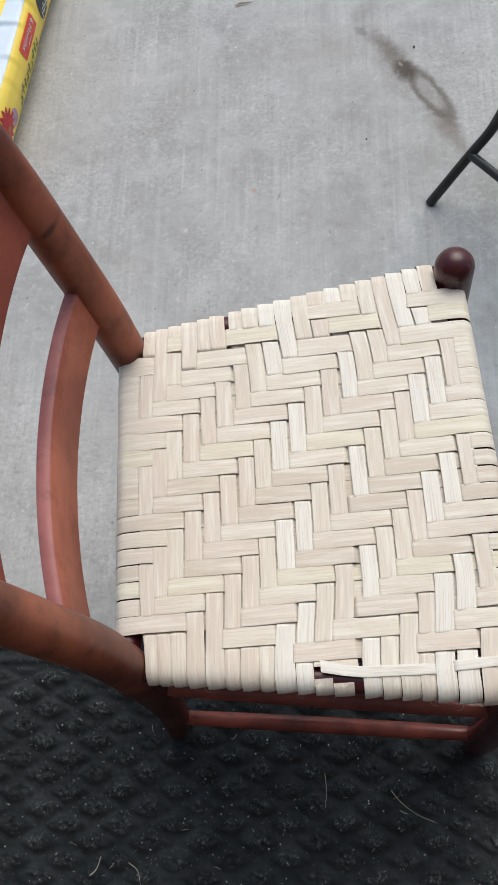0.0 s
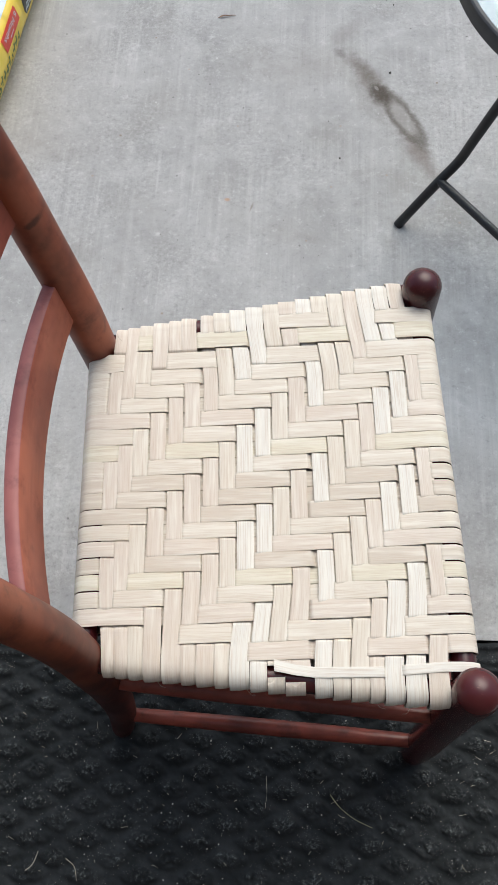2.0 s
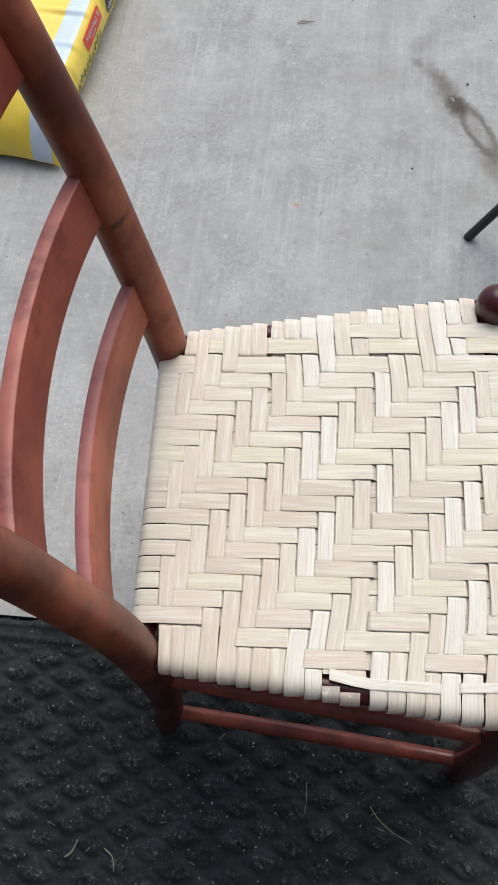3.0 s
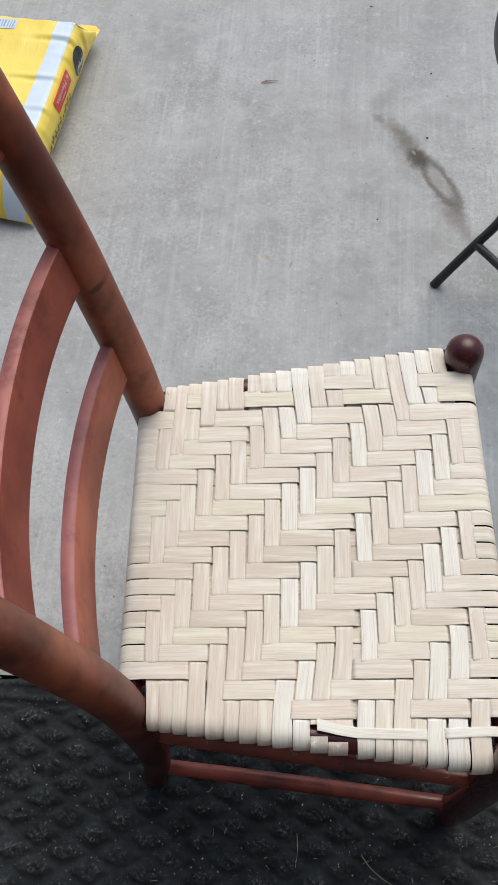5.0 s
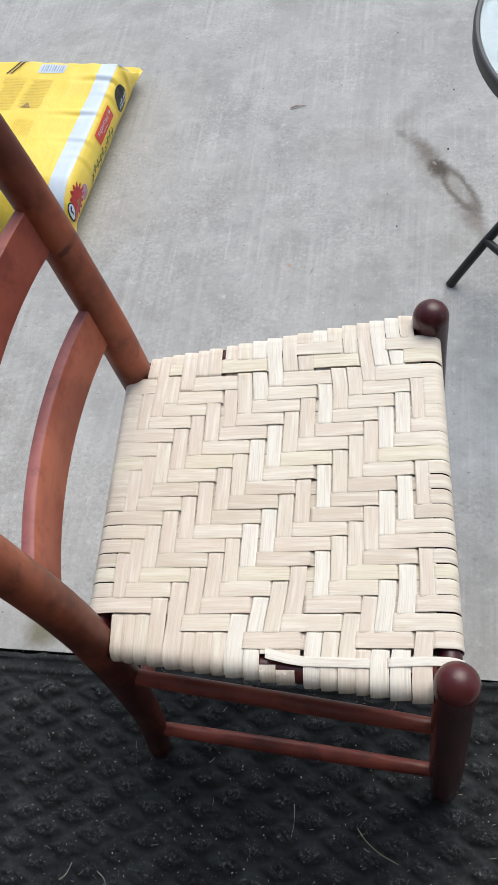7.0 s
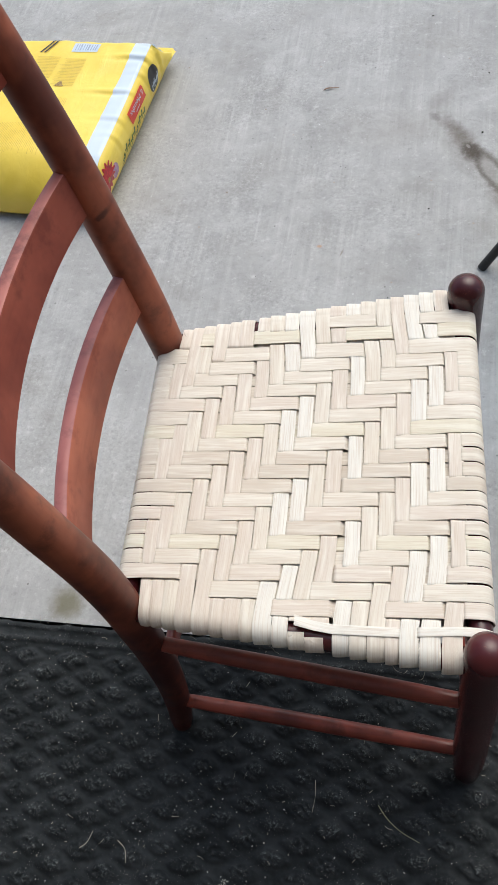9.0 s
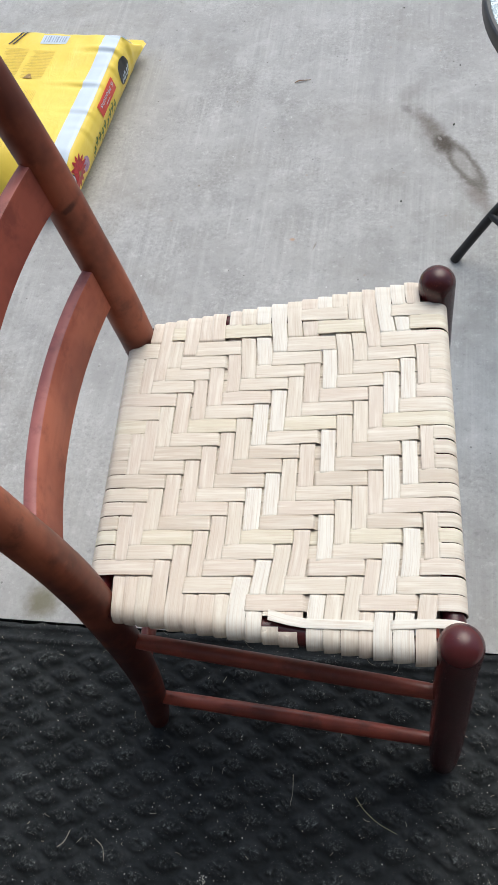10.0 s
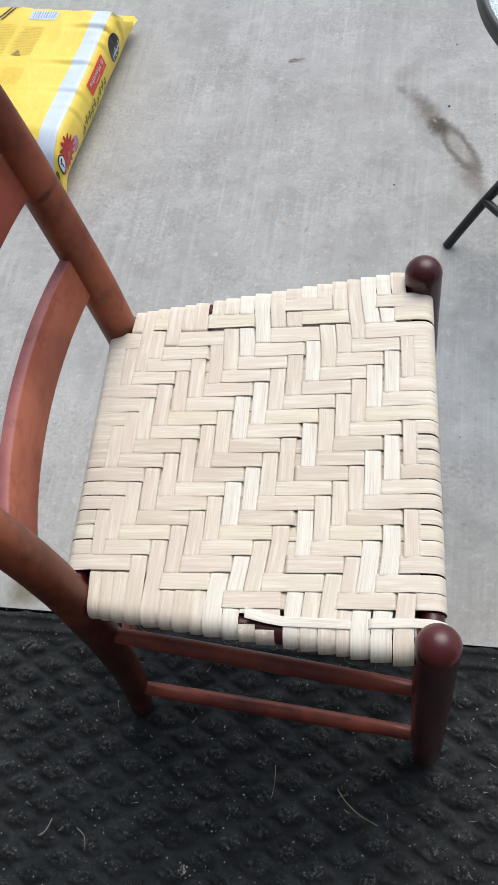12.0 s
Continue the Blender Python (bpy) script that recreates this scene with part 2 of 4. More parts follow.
def plain(name, colour, rough=0.5, metal=0.0, vary=0.12, scale=60.0, bumps=0.0, spec=0.5):
    n = Nodes(name, rough, metal, spec)
    p = n.coords()
    v = n.noise(p, scale, 4, 0.6)
    n.put("Base Color", n.mix(n.span(v, 0.3, 0.7), tuple(c * (1 - vary) for c in colour), tuple(min(1.0, c * (1 + vary)) for c in colour)))
    if bumps:
        n.bump(v, bumps, 0.001)
    return n.mat


def bag_film():
    n = Nodes("yellow_bag_film", 0.32, spec=0.5)
    p = n.coords()
    soft = n.noise(p, 9.0, 4, 0.6, 0.4)
    n.put("Base Color", n.mix(n.span(soft, 0.3, 0.7), (0.87, 0.635, 0.075), (0.91, 0.685, 0.105)))
    n.put("Roughness", 0.34)
    n.bump(n.math("ADD", n.math("MULTIPLY", soft, 1.2), n.noise(n.coords(scale=(1, 0.35, 1)), 38.0, 3, 0.6, 0.8)), 0.28, 0.006)
    return n.mat


def frosted_glass():
    n = Nodes("rippled_glass", 0.18, spec=0.5)
    n.put("Transmission Weight", 0.85)
    n.put("Base Color", (0.60, 0.74, 0.82, 1))
    n.put("IOR", 1.5)
    p = n.coords()
    n.bump(n.math("MULTIPLY", n.math("ADD", n.noise(p, 210.0, 2, 0.5, 0.6), n.noise(p, 70.0, 2, 0.5)), n.span(n.noise(p, 7.0, 2, 0.5), 0.42, 0.60, 0.15, 1.0)), 0.42, 0.0025)
    return n.mat


CONCRETE, RUBBER, SPLINT = concrete(), rubber(), splint()
WOOD = stained_wood("stained_wood", (0.105, 0.027, 0.0155), (0.335, 0.094, 0.047), (0.040, 0.0125, 0.009), spec=0.26, gloss=0.40, scorch_and_shade=True, blots=0.48)
SLAT_WOOD = stained_wood("slat_wood", (0.29, 0.082, 0.052), (0.46, 0.150, 0.090), (0.16, 0.040, 0.030), (14, 1.6, 14), spec=0.15, fibre=0.2, gloss=0.48)
# purplish slat top: the sky's sheen on it is put into the base colour
SHEEN_EDGE = stained_wood("sheen_slat_edge_wood", (0.240, 0.080, 0.077), (0.39, 0.140, 0.127), (0.11, 0.037, 0.042), (14, 1.6, 14), spec=0.36, fibre=0.16, gloss=0.42)
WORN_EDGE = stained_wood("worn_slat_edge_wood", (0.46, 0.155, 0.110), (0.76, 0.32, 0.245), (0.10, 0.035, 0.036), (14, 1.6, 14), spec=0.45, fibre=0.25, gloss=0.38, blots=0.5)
RUNG_WOOD = stained_wood("rung_wood", (0.118, 0.0205, 0.0135), (0.290, 0.060, 0.037), (0.050, 0.011, 0.008), (1.6, 14, 14), spec=0.5, gloss=0.30, fibre=0.45, blots=0.6)
KNOB_WOOD = stained_wood("leg_wood", (0.048, 0.0086, 0.0102), (0.084, 0.0148, 0.0160), (0.030, 0.0060, 0.006), gloss=0.26, relief=0.0, spec=0.455, fibre=0.05, scuffs=0.35)
FILM, GLASS = bag_film(), frosted_glass()
STEEL = plain("dark_grey_metal", (0.020, 0.020, 0.021), 0.45, 0.0, 0.15, 90, 0.08)
RIM = plain("grey_rim_metal", (0.034, 0.036, 0.041), 0.48, 0.0, 0.12, 60, 0.05)
WHITE = plain("white_print", (0.60, 0.685, 0.775), 0.34, vary=0.03, scale=20)
BLACK = plain("black_print", (0.012, 0.012, 0.014), 0.35)
RED = plain("red_print", (0.62, 0.055, 0.03), 0.34)
CRIMSON = plain("crimson_print", (0.42, 0.022, 0.025), 0.35, vary=0.3, scale=120)
GREEN = plain("green_print", (0.10, 0.16, 0.02), 0.35)
PALEBLUE = plain("pale_blue_print", (0.36, 0.42, 0.52), 0.36)
BROWN = plain("brown_print", (0.33, 0.20, 0.05), 0.36, vary=0.4, scale=200)
BLUE = plain("blue_print", (0.03, 0.22, 0.42), 0.35)
OCHRE = plain("ochre_print", (0.76, 0.535, 0.070), 0.36)
VIOLET = plain("violet_print", (0.42, 0.25, 0.38), 0.36, vary=0.3, scale=90)
STRAW = plain("dry_straw", (0.42, 0.38, 0.30), 0.7, vary=0.3, scale=40)
GREENSTRAW = plain("green_straw", (0.34, 0.33, 0.19), 0.7, vary=0.2, scale=40)
CHIP = plain("pale_chips", (0.6, 0.57, 0.52), 0.8, vary=0.3, scale=300)
LEAF = plain("dry_leaf", (0.22, 0.13, 0.08), 0.75, vary=0.35, scale=150)
CRUMB = plain("dark_crumb", (0.045, 0.038, 0.03), 0.85, vary=0.3, scale=200)
WALLPAINT = plain("unseen_wall_paint", (0.075, 0.066, 0.058), 0.7, vary=0.06, scale=8, bumps=0.2)


# ---- mesh helpers ----
def mesh_of(name, verts, faces, material, sharp=35.0, uvs=None):
    me = bpy.data.meshes.new(name)
    me.from_pydata([tuple(map(float, v)) for v in verts], [], faces)
    me.materials.append(material)
    if uvs is not None:
        layer = me.uv_layers.new(name="uv")
        index = np.empty(len(me.loops), dtype=np.int32)
        me.loops.foreach_get("vertex_index", index)
        layer.data.foreach_set("uv", np.asarray(uvs, dtype=np.float32)[index].ravel())
    me.shade_smooth()
    if sharp:
        me.set_sharp_from_angle(angle=radians(sharp))
    return me


def part(name, me, parent, label=""):
    ob = new(name, me)
    ob.parent = parent
    return tagged(ob, label)


def thing(name, label, category, m=None, group="", me=None):
    ob = tagged(new(name, me), label, category, group)
    if m is not None:
        ob.matrix_world = m
    return ob


def smooth_line(points, per=6):
    """Catmull-Rom through the points."""
    p = [np.array(q, float) for q in points]
    p = [2 * p[0] - p[1], *p, 2 * p[-1] - p[-2]]
    out = []
    for i in range(1, len(p) - 2):
        for k in range(per):
            t = k / per
            out.append(0.5 * (2 * p[i] + (p[i + 1] - p[i - 1]) * t + (2 * p[i - 1] - 5 * p[i] + 4 * p[i + 1] - p[i + 2]) * t * t + (3 * p[i] - p[i - 1] - 3 * p[i + 1] + p[i + 2]) * t ** 3))
    out.append(p[-2])
    return np.array(out)


def tube(name, points, radii, material, sides=16, sharp=50.0):
    """A round bar along a line, with closed ends."""
    pts = np.array(points, float)
    radii = np.broadcast_to(np.array(radii, float), (len(pts),))
    verts, faces, side = [], [], None
    for i, c in enumerate(pts):
        d = pts[min(i + 1, len(pts) - 1)] - pts[max(i - 1, 0)]
        d /= np.linalg.norm(d)
        if side is None:
            side = np.cross(d, (0, 0, 1) if abs(d[2]) < 0.8 else (0, 1, 0))
        side = side - d * (side @ d)
        side /= np.linalg.norm(side)
        up = np.cross(d, side)
        for k in range(sides):
            a = 2 * math.pi * k / sides
            verts.append(c + radii[i] * (math.cos(a) * side + math.sin(a) * up))
    n = len(pts)
    for i in range(n - 1):
        for k in range(sides):
            a, b = i * sides + k, i * sides + (k + 1) % sides
            faces.append((a, b, b + sides, a + sides))
    faces.append(tuple(range(sides))[::-1])
    faces.append(tuple(range((n - 1) * sides, n * sides)))
    return mesh_of(name, verts, faces, material, sharp)


def ribbon(name, path, widths, across, thick, material, tilts=0.0, crowns=0.0):
    """A flat strand along a path; across: its side direction at each point; tilts: by how much the side it points to stands up; crowns: by how much its edges hang."""
    path, n = np.array(path, float), len(path)
    widths = np.broadcast_to(np.array(widths, float), (n,))
    across = np.broadcast_to(np.array(across, float), (n, 3))
    tilts = np.broadcast_to(np.array(tilts, float), (n,))
    crowns = np.broadcast_to(np.array(crowns, float), (n,))
    verts, faces, uvs, run = [], [], [], 0.0
    for i in range(n):
        d = path[min(i + 1, n - 1)] - path[max(i - 1, 0)]
        d /= max(np.linalg.norm(d), 1e-9)
        up = np.cross(d, across[i])
        up /= np.linalg.norm(up)
        if i:
            run += np.linalg.norm(path[i] - path[i - 1])
        w = widths[i] / 2
        for sx, sz in ((-1, 0.36), (-0.955, 0.5), (-0.45, 0.54), (0, 0.55), (0.45, 0.54), (0.955, 0.5), (1, 0.36), (1, -0.5), (0, -0.5), (-1, -0.5)):
            verts.append(path[i] + across[i] * (w * sx) + up * (thick * sz + tilts[i] * sx - crowns[i] * sx * sx))
            uvs.append((run, w * sx))
    for i in range(n - 1):
        for k in range(10):
            a, b = i * 10 + k, i * 10 + (k + 1) % 10
            faces.append((a, a + 10, b + 10, b))
    faces.append(tuple(range(10)))
    faces.append(tuple(range((n - 1) * 10, n * 10))[::-1])
    return mesh_of(name, verts, faces, material, 40.0, uvs)


def box_mesh(name, size, material, bevel=0.0):
    bm = bmesh.new()
    bmesh.ops.create_cube(bm, size=1.0)
    for v in bm.verts:
        v.co = Vector((v.co.x * size[0], v.co.y * size[1], v.co.z * size[2]))
    if bevel:
        bmesh.ops.bevel(bm, geom=list(bm.edges), offset=bevel, segments=2, affect="EDGES")
    me = bpy.data.meshes.new(name)
    bm.to_mesh(me)
    bm.free()
    me.materials.append(material)
    return me


# ---- setting ----
ground_me = mesh_of("ground", [(-150, -150, 0), (150, -150, 0), (150, 150, 0), (-150, 150, 0)], [(0, 1, 2, 3)], CONCRETE, 0)
tagged(new("ground", ground_me), "pale grey broom-finished concrete patio with an old looped stain", "ground", kind="structure")
# out of view: a dark wall added to cut the light from the south
wall = new("wall_south", box_mesh("wall_south", (9.0, 0.2, 3.4), WALLPAINT))
wall.location = (0.5, -1.05, 1.7)
tagged(wall, "plain unseen house wall added to hold back light from the south", "wall", kind="structure")


# ---- the rubber mat ----
def rubber_mat():
    """A heavy mat: a ribbed border and rows of diamond pads with rough tops."""
    turn, x0, x1, y1, depth = radians(1.45), -0.78, 0.78, -0.0715, 0.86
    step = 0.0021
    nx, ny = int((x1 - x0) / step), int(depth / step)
    X, D = np.meshgrid(np.linspace(x0, x1, nx), np.linspace(0, depth, ny))

    def lumps(cell, seed):
        r = np.random.default_rng(seed)
        gx, gy = int((x1 - x0) / cell) + 3, int(depth / cell) + 3
        g = r.random((gy, gx))
        u, v = (X - x0) / cell, D / cell
        i, j = v.astype(int), u.astype(int)
        fu, fv = u - j, v - i
        fu, fv = fu * fu * (3 - 2 * fu), fv * fv * (3 - 2 * fv)
        return (g[i, j] * (1 - fu) + g[i, j + 1] * fu) * (1 - fv) + (g[i + 1, j] * (1 - fu) + g[i + 1, j + 1] * fu) * fv

    a = (X - 0.153) / 0.0775 + (D - 0.1895) / 0.044
    b = (X - 0.153) / 0.0775 - (D - 0.1895) / 0.044
    da, db = np.abs(a - np.round(a)), np.abs(b - np.round(b))
    away = (da ** 4 + db ** 4) ** (1 / 4) + (lumps(0.010, 12) - 0.5) * 0.10 + (lumps(0.004, 15) - 0.5) * 0.05
    rise = np.clip((0.480 - away) / 0.16, 0, 1)
    pad = rise * rise * (3 - 2 * rise)
    rough = lumps(0.0055, 1) * 0.6 + lumps(0.0030, 2) * 0.5 + lumps(0.02, 5) * 0.4
    core = np.clip((0.36 - np.hypot(da, db)) / 0.20, 0, 1)
    z = 0.0078 + pad * 0.0034 + core * (0.0010 + (rough - 0.55) * 0.0080) + (lumps(0.012, 3) - 0.5) * 0.0018 + (lumps(0.005, 14) - 0.5) * 0.0012
    # border: two ribs and a low lip
    border = 0.0095 + 0.0030 * np.exp(-((D - 0.009) / 0.005) ** 2) + 0.0038 * np.exp(-((D - 0.030) / 0.006) ** 2) + (lumps(0.008, 6) - 0.5) * 0.0020
    k = np.clip((D - 0.040) / 0.006, 0, 1)
    z = border * (1 - k) + z * k
    z = z * np.clip((D + 0.0012) / 0.004, 0.15, 1)
    Y = -D + (lumps(0.05, 8) - 0.5) * 0.006 * np.exp(-D / 0.02) + (lumps(0.012, 9) - 0.5) * 0.0035 * np.exp(-D / 0.01)
    verts = np.stack([X, Y, z], -1).reshape(-1, 3)
    idx = np.arange(nx * ny).reshape(ny, nx)
    quads = np.stack([idx[:-1, :-1], idx[1:, :-1], idx[1:, 1:], idx[:-1, 1:]], -1).reshape(-1, 4)
    me = bpy.data.meshes.new("rubber_mat")
    me.vertices.add(len(verts) + 4)
    corner = np.array([(x0, 0, 0.0006), (x1, 0, 0.0006), (x1, -depth, 0.0006), (x0, -depth, 0.0006)])
    me.vertices.foreach_set("co", np.concatenate([verts, corner]).astype(np.float32).ravel())
    c = len(verts)
    rims = [[*idx[0, :].tolist(), c + 1, c], [*idx[::-1, 0].tolist(), c, c + 3], [*idx[-1, ::-1].tolist(), c + 3, c + 2], [*idx[:, -1].tolist(), c + 2, c + 1], [c, c + 1, c + 2, c + 3]]
    faces = quads.tolist() + [f[::-1] for f in rims]
    loops = [v for f in faces for v in f]
    me.loops.add(len(loops))
    me.loops.foreach_set("vertex_index", loops)
    me.polygons.add(len(faces))
    starts = np.concatenate([[0], np.cumsum([len(f) for f in faces])[:-1]])
    me.polygons.foreach_set("loop_start", starts.astype(np.int32))
    me.update(calc_edges=True)
    me.validate()
    me.materials.append(RUBBER)
    me.shade_smooth()
    return thing("rubber_mat", "worn black rubber doormat with raised diamond studs on the patio", "mat", pose(0, y1, 0, 0, 0, math.degrees(turn)), me=me)


rubber_mat()


# ---- the chair ----
CHAIR = pose(0.1003, -0.004, 0.0098, -2.5, 0, 4.3)
chair = thing("chair", "red-brown stained ladder-back chair with a worn woven ash splint seat", "chair", CHAIR)
LEG_X, LEG_Y, RAIL, RAIL_X = 0.174, 0.2205, 0.0140, 0.1705


def seat_z(x, y):
    edge = max(0.0, abs(y) - (0.162 + 0.127 * (x + 0.18))) / 0.018
    edge = min(1.0, edge) ** 2 + min(1.0, max(0.0, abs(x + 0.01) - 0.165) / 0.018) ** 2
    return 0.4497 + 0.019 * x - 0.0012 * edge - 0.0035 * max(0.0, 1 - (x / 0.18) ** 2) * max(0.0, 1 - (y / 0.2) ** 2)


def rail_y(x, side=1):
    return (0.1810 if side > 0 else 0.1745) + (x + 0.18) * (0.143 if side > 0 else 0.127)


def post_point(z, side):
    xs = ((0.0, -0.229), (0.07, -0.216), (0.15, -0.202), (0.33, -0.191), (0.45, -0.194), (0.55, -0.203), (0.70, -0.222), (0.85, -0.248), (1.06, -0.295))
    ys = ((0.0, 0.186), (0.45, 0.1735), (1.06, 0.196))
    x = float(np.interp(z, *zip(*xs)))
    lean = float(np.interp(z, (0.42, 0.55, 0.8, 1.06), (0.0, 0.006, 0.0075, 0.010))) if side < 0 else 0.0
    return np.array((x, side * float(np.interp(z, *zip(*ys))) + lean, z))


def back_post(side):
    heights = (-0.007, 0.1, 0.2, 0.3, 0.4, 0.47, 0.54, 0.62, 0.7, 0.8, 0.9, 1.0, 1.05)
    line = smooth_line([post_point(z, side) for z in heights], 5)
    z = line[:, 2]
    r = np.interp(z, (-0.007, 0.02, 0.3, 0.5, 0.9, 1.0, 1.03, 1.045, 1.05), (0.0145, 0.0165, 0.0205, 0.0222, 0.0195, 0.016, 0.0170, 0.010, 0.003))
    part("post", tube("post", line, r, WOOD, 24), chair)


def leg_point(z, side):
    """The axis of a front leg, which splays a little towards the foot."""
    k = max(0.0, 1 - z / 0.40)
    return LEG_X + 0.007 * k, side * (LEG_Y + 0.0115 * k), z


def front_leg(side):
    top = 0.4655
    prof = [(-0.006, 0.0150), (-0.002, 0.0168), (0.03, 0.0188), (0.07, 0.0204), (0.12, 0.0212), (0.20, 0.0212), (0.30, 0.0213), (0.40, 0.0215), (0.44, 0.0216), (0.455, 0.0216)]
    prof += [(top + 0.0205 * math.sin(a), 0.0216 * math.cos(a)) for a in np.linspace(0.0, 1.54, 16)]
    pts = [leg_point(z, side) for z, _ in prof]
    part("leg", tube("leg", pts, [r for _, r in prof], KNOB_WOOD, 32, 60), chair, "dark turned front leg with a rounded top")


def slat(z0, z1, bow, arc, tone, edge):
    """A bowed back slat let into both posts."""
    verts, faces, n = [], [], 28
    a, b = post_point((z0 + z1) / 2, 1), post_point((z0 + z1) / 2, -1)
    lean = (post_point(z1, 1)[0] - post_point(z0, 1)[0])
    for i in range(n + 1):
        t = i / n
        s = 1 - (2 * t - 1) ** 2
        x = a[0] - 0.0018 - bow * s ** 0.9
        y = a[1] + (b[1] - a[1]) * t
        arch = arc * s
        thick = 0.0136
        for (dx, dz) in ((0.5, 0.03), (0.5, 0.96), (0.47, 0.988), (0.40, 1.0), (-0.40, 1.0), (-0.47, 0.988), (-0.5, 0.96), (-0.5, 0.03), (-0.36, 0.0), (0.36, 0.0)):
            z = z0 + (z1 - z0 + arch) * dz
            verts.append((x + dx * thick + lean * (dz - 0.5), y, z))
    for i in range(n):
        for k in range(10):
            p, q = i * 10 + k, i * 10 + (k + 1) % 10
            faces.append((p, p + 10, q + 10, q))
    faces.append(tuple(range(10)))
    faces.append(tuple(range(n * 10, n * 10 + 10))[::-1])
    me = mesh_of("slat", verts, faces, SLAT_WOOD, 50)
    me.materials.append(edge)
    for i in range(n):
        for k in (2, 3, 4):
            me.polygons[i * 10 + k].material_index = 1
    part("slat", me, chair).color = tone


def rung(a, b, r):
    a, b = np.array(a), np.array(b)
    t = np.linspace(0, 1, 15)
    radii = r * (0.80 + 0.20 * np.sin(np.pi * t) ** 0.6)
    part("rung", tube("rung", [a + (b - a) * k for k in t], radii, RUNG_WOOD, 28), chair)


for side in (1, -1):
    back_post(side)
    front_leg(side)
    for za, zb, r in ((0.334, 0.308, 0.0102), (0.112, 0.108, 0.0104)):
        p = post_point(za, side)
        rung((p[0], p[1], za), leg_point(zb, side), r)
for z in (0.30, 0.13):
    rung(leg_point(z, 1), leg_point(z, -1), 0.0108)
p = post_point(0.21, 1)
rung((p[0], p[1], 0.21), (p[0], -p[1], 0.21), 0.0105)
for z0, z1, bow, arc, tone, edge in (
        (0.522, 0.580, 0.0240, 0.002, (1, 1, 1, 1), SHEEN_EDGE), (0.668, 0.723, 0.0295, -0.004, (0.60, 0.48, 0.50, 1), WORN_EDGE),
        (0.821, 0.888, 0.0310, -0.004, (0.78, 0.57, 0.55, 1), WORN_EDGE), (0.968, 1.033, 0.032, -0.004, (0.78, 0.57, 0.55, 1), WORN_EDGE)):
    slat(z0, z1, bow, arc, tone, edge)  # tone makes the upper slats darker and redder

# the woven seat: rails inside, then the strands
seat = part("seat", tube("seat_rail", [(RAIL_X, -LEG_Y, seat_z(LEG_X, 0.2) - RAIL), (RAIL_X, LEG_Y, seat_z(LEG_X, 0.2) - RAIL)], 0.0126, KNOB_WOOD), chair, "herringbone seat woven of pale ash splint, one edge broken")
part("rail", tube("rail", [(-0.192, -0.175, seat_z(-0.19, 0.2) - RAIL), (-0.192, 0.175, seat_z(-0.19, 0.2) - RAIL)], 0.0126, KNOB_WOOD), seat)
for side in (1, -1):
    part("rail", tube("rail", [(-0.192, side * rail_y(-0.192, side), seat_z(-0.19, 0.2) - RAIL), (LEG_X, side * rail_y(LEG_X, side), seat_z(LEG_X, 0.2) - RAIL)], 0.0126, KNOB_WOOD), seat)

COL_N = ((-.1725, -.1595), (-.1595, -.1455), (-.1455, -.1304), (-.1304, -.1125), (-.1125, -.0985), (-.0985, -.0819), (-.0765, -.0621), (-.0621, -.0437), (-.0437, -.0255), (-.0255, -.0059), (-.0059, .0121), (.0121, .0315), (.0315, .0488), (.0488, .0673), (.0673, .0851), (.0851, .1008), (.1008, .1191), (.1191, .136), (.136, .1525))
COL_S = ((-.1715, -.1595), (-.1595, -.1465), (-.1465, -.1323), (-.1323, -.1147), (-.1147, -.0962), (-.0962, -.082), (-.082, -.0644), (-.0644, -.0505), (-.0505, -.031), (-.031, -.0146), (-.0146, .0022), (.0022, .021), (.0293, .0461), (.0461, .0628), (.0628, .0803), (.0803, .0935), (.0935, .1122), (.1122, .1326), (.1331, .1530))
ROW_AT = ((1, .192), (2, .1725), (3, .150), (4, .1305), (9, .0375), (13, -.0345), (18, -.1195), (19, -.137), (20, -.1565), (21, -.1745), (22, -.1925))
NC = 19
row_c = {r: float(np.interp(r, *zip(*ROW_AT))) for r in range(1, 23)}
ROW_FROM = {1: 0.012, 2: -0.150, 20: -0.112, 21: -0.075}
row_first = {1: 12, 2: 13, 21: 10}


def row_over(r, c):
    """Whether row r passes over column c: over three, under three."""
    if sum(COL_S[c - 1] if r > 10 else COL_N[c - 1]) / 2 < ROW_FROM.get(r, -1.0):
        return False
    return (c - row_first.get(r, 14 - r)) % 6 < 3


rs = random.Random(11)


def wave(x, marks, signs, soft=0.0021):
    """The level of a strand at x: +1 over, -1 under, changing half-way between crossings. A rising strand presses tight against the one it comes from under."""
    if x <= marks[0]:
        return signs[0]
    for i in range(len(marks) - 1):
        if x <= marks[i + 1]:
            a, b = signs[i], signs[i + 1]
            if a == b:
                return a
            t = (x - (marks[i] + marks[i + 1]) / 2 + (0.0024 if b > a else 0.0)) / soft
            t = min(1.0, max(0.0, t / 2 + 0.5))
            return a + (b - a) * t * t * (3 - 2 * t)
    return signs[-1]


LEVEL, THICK = 0.0018, 0.0008


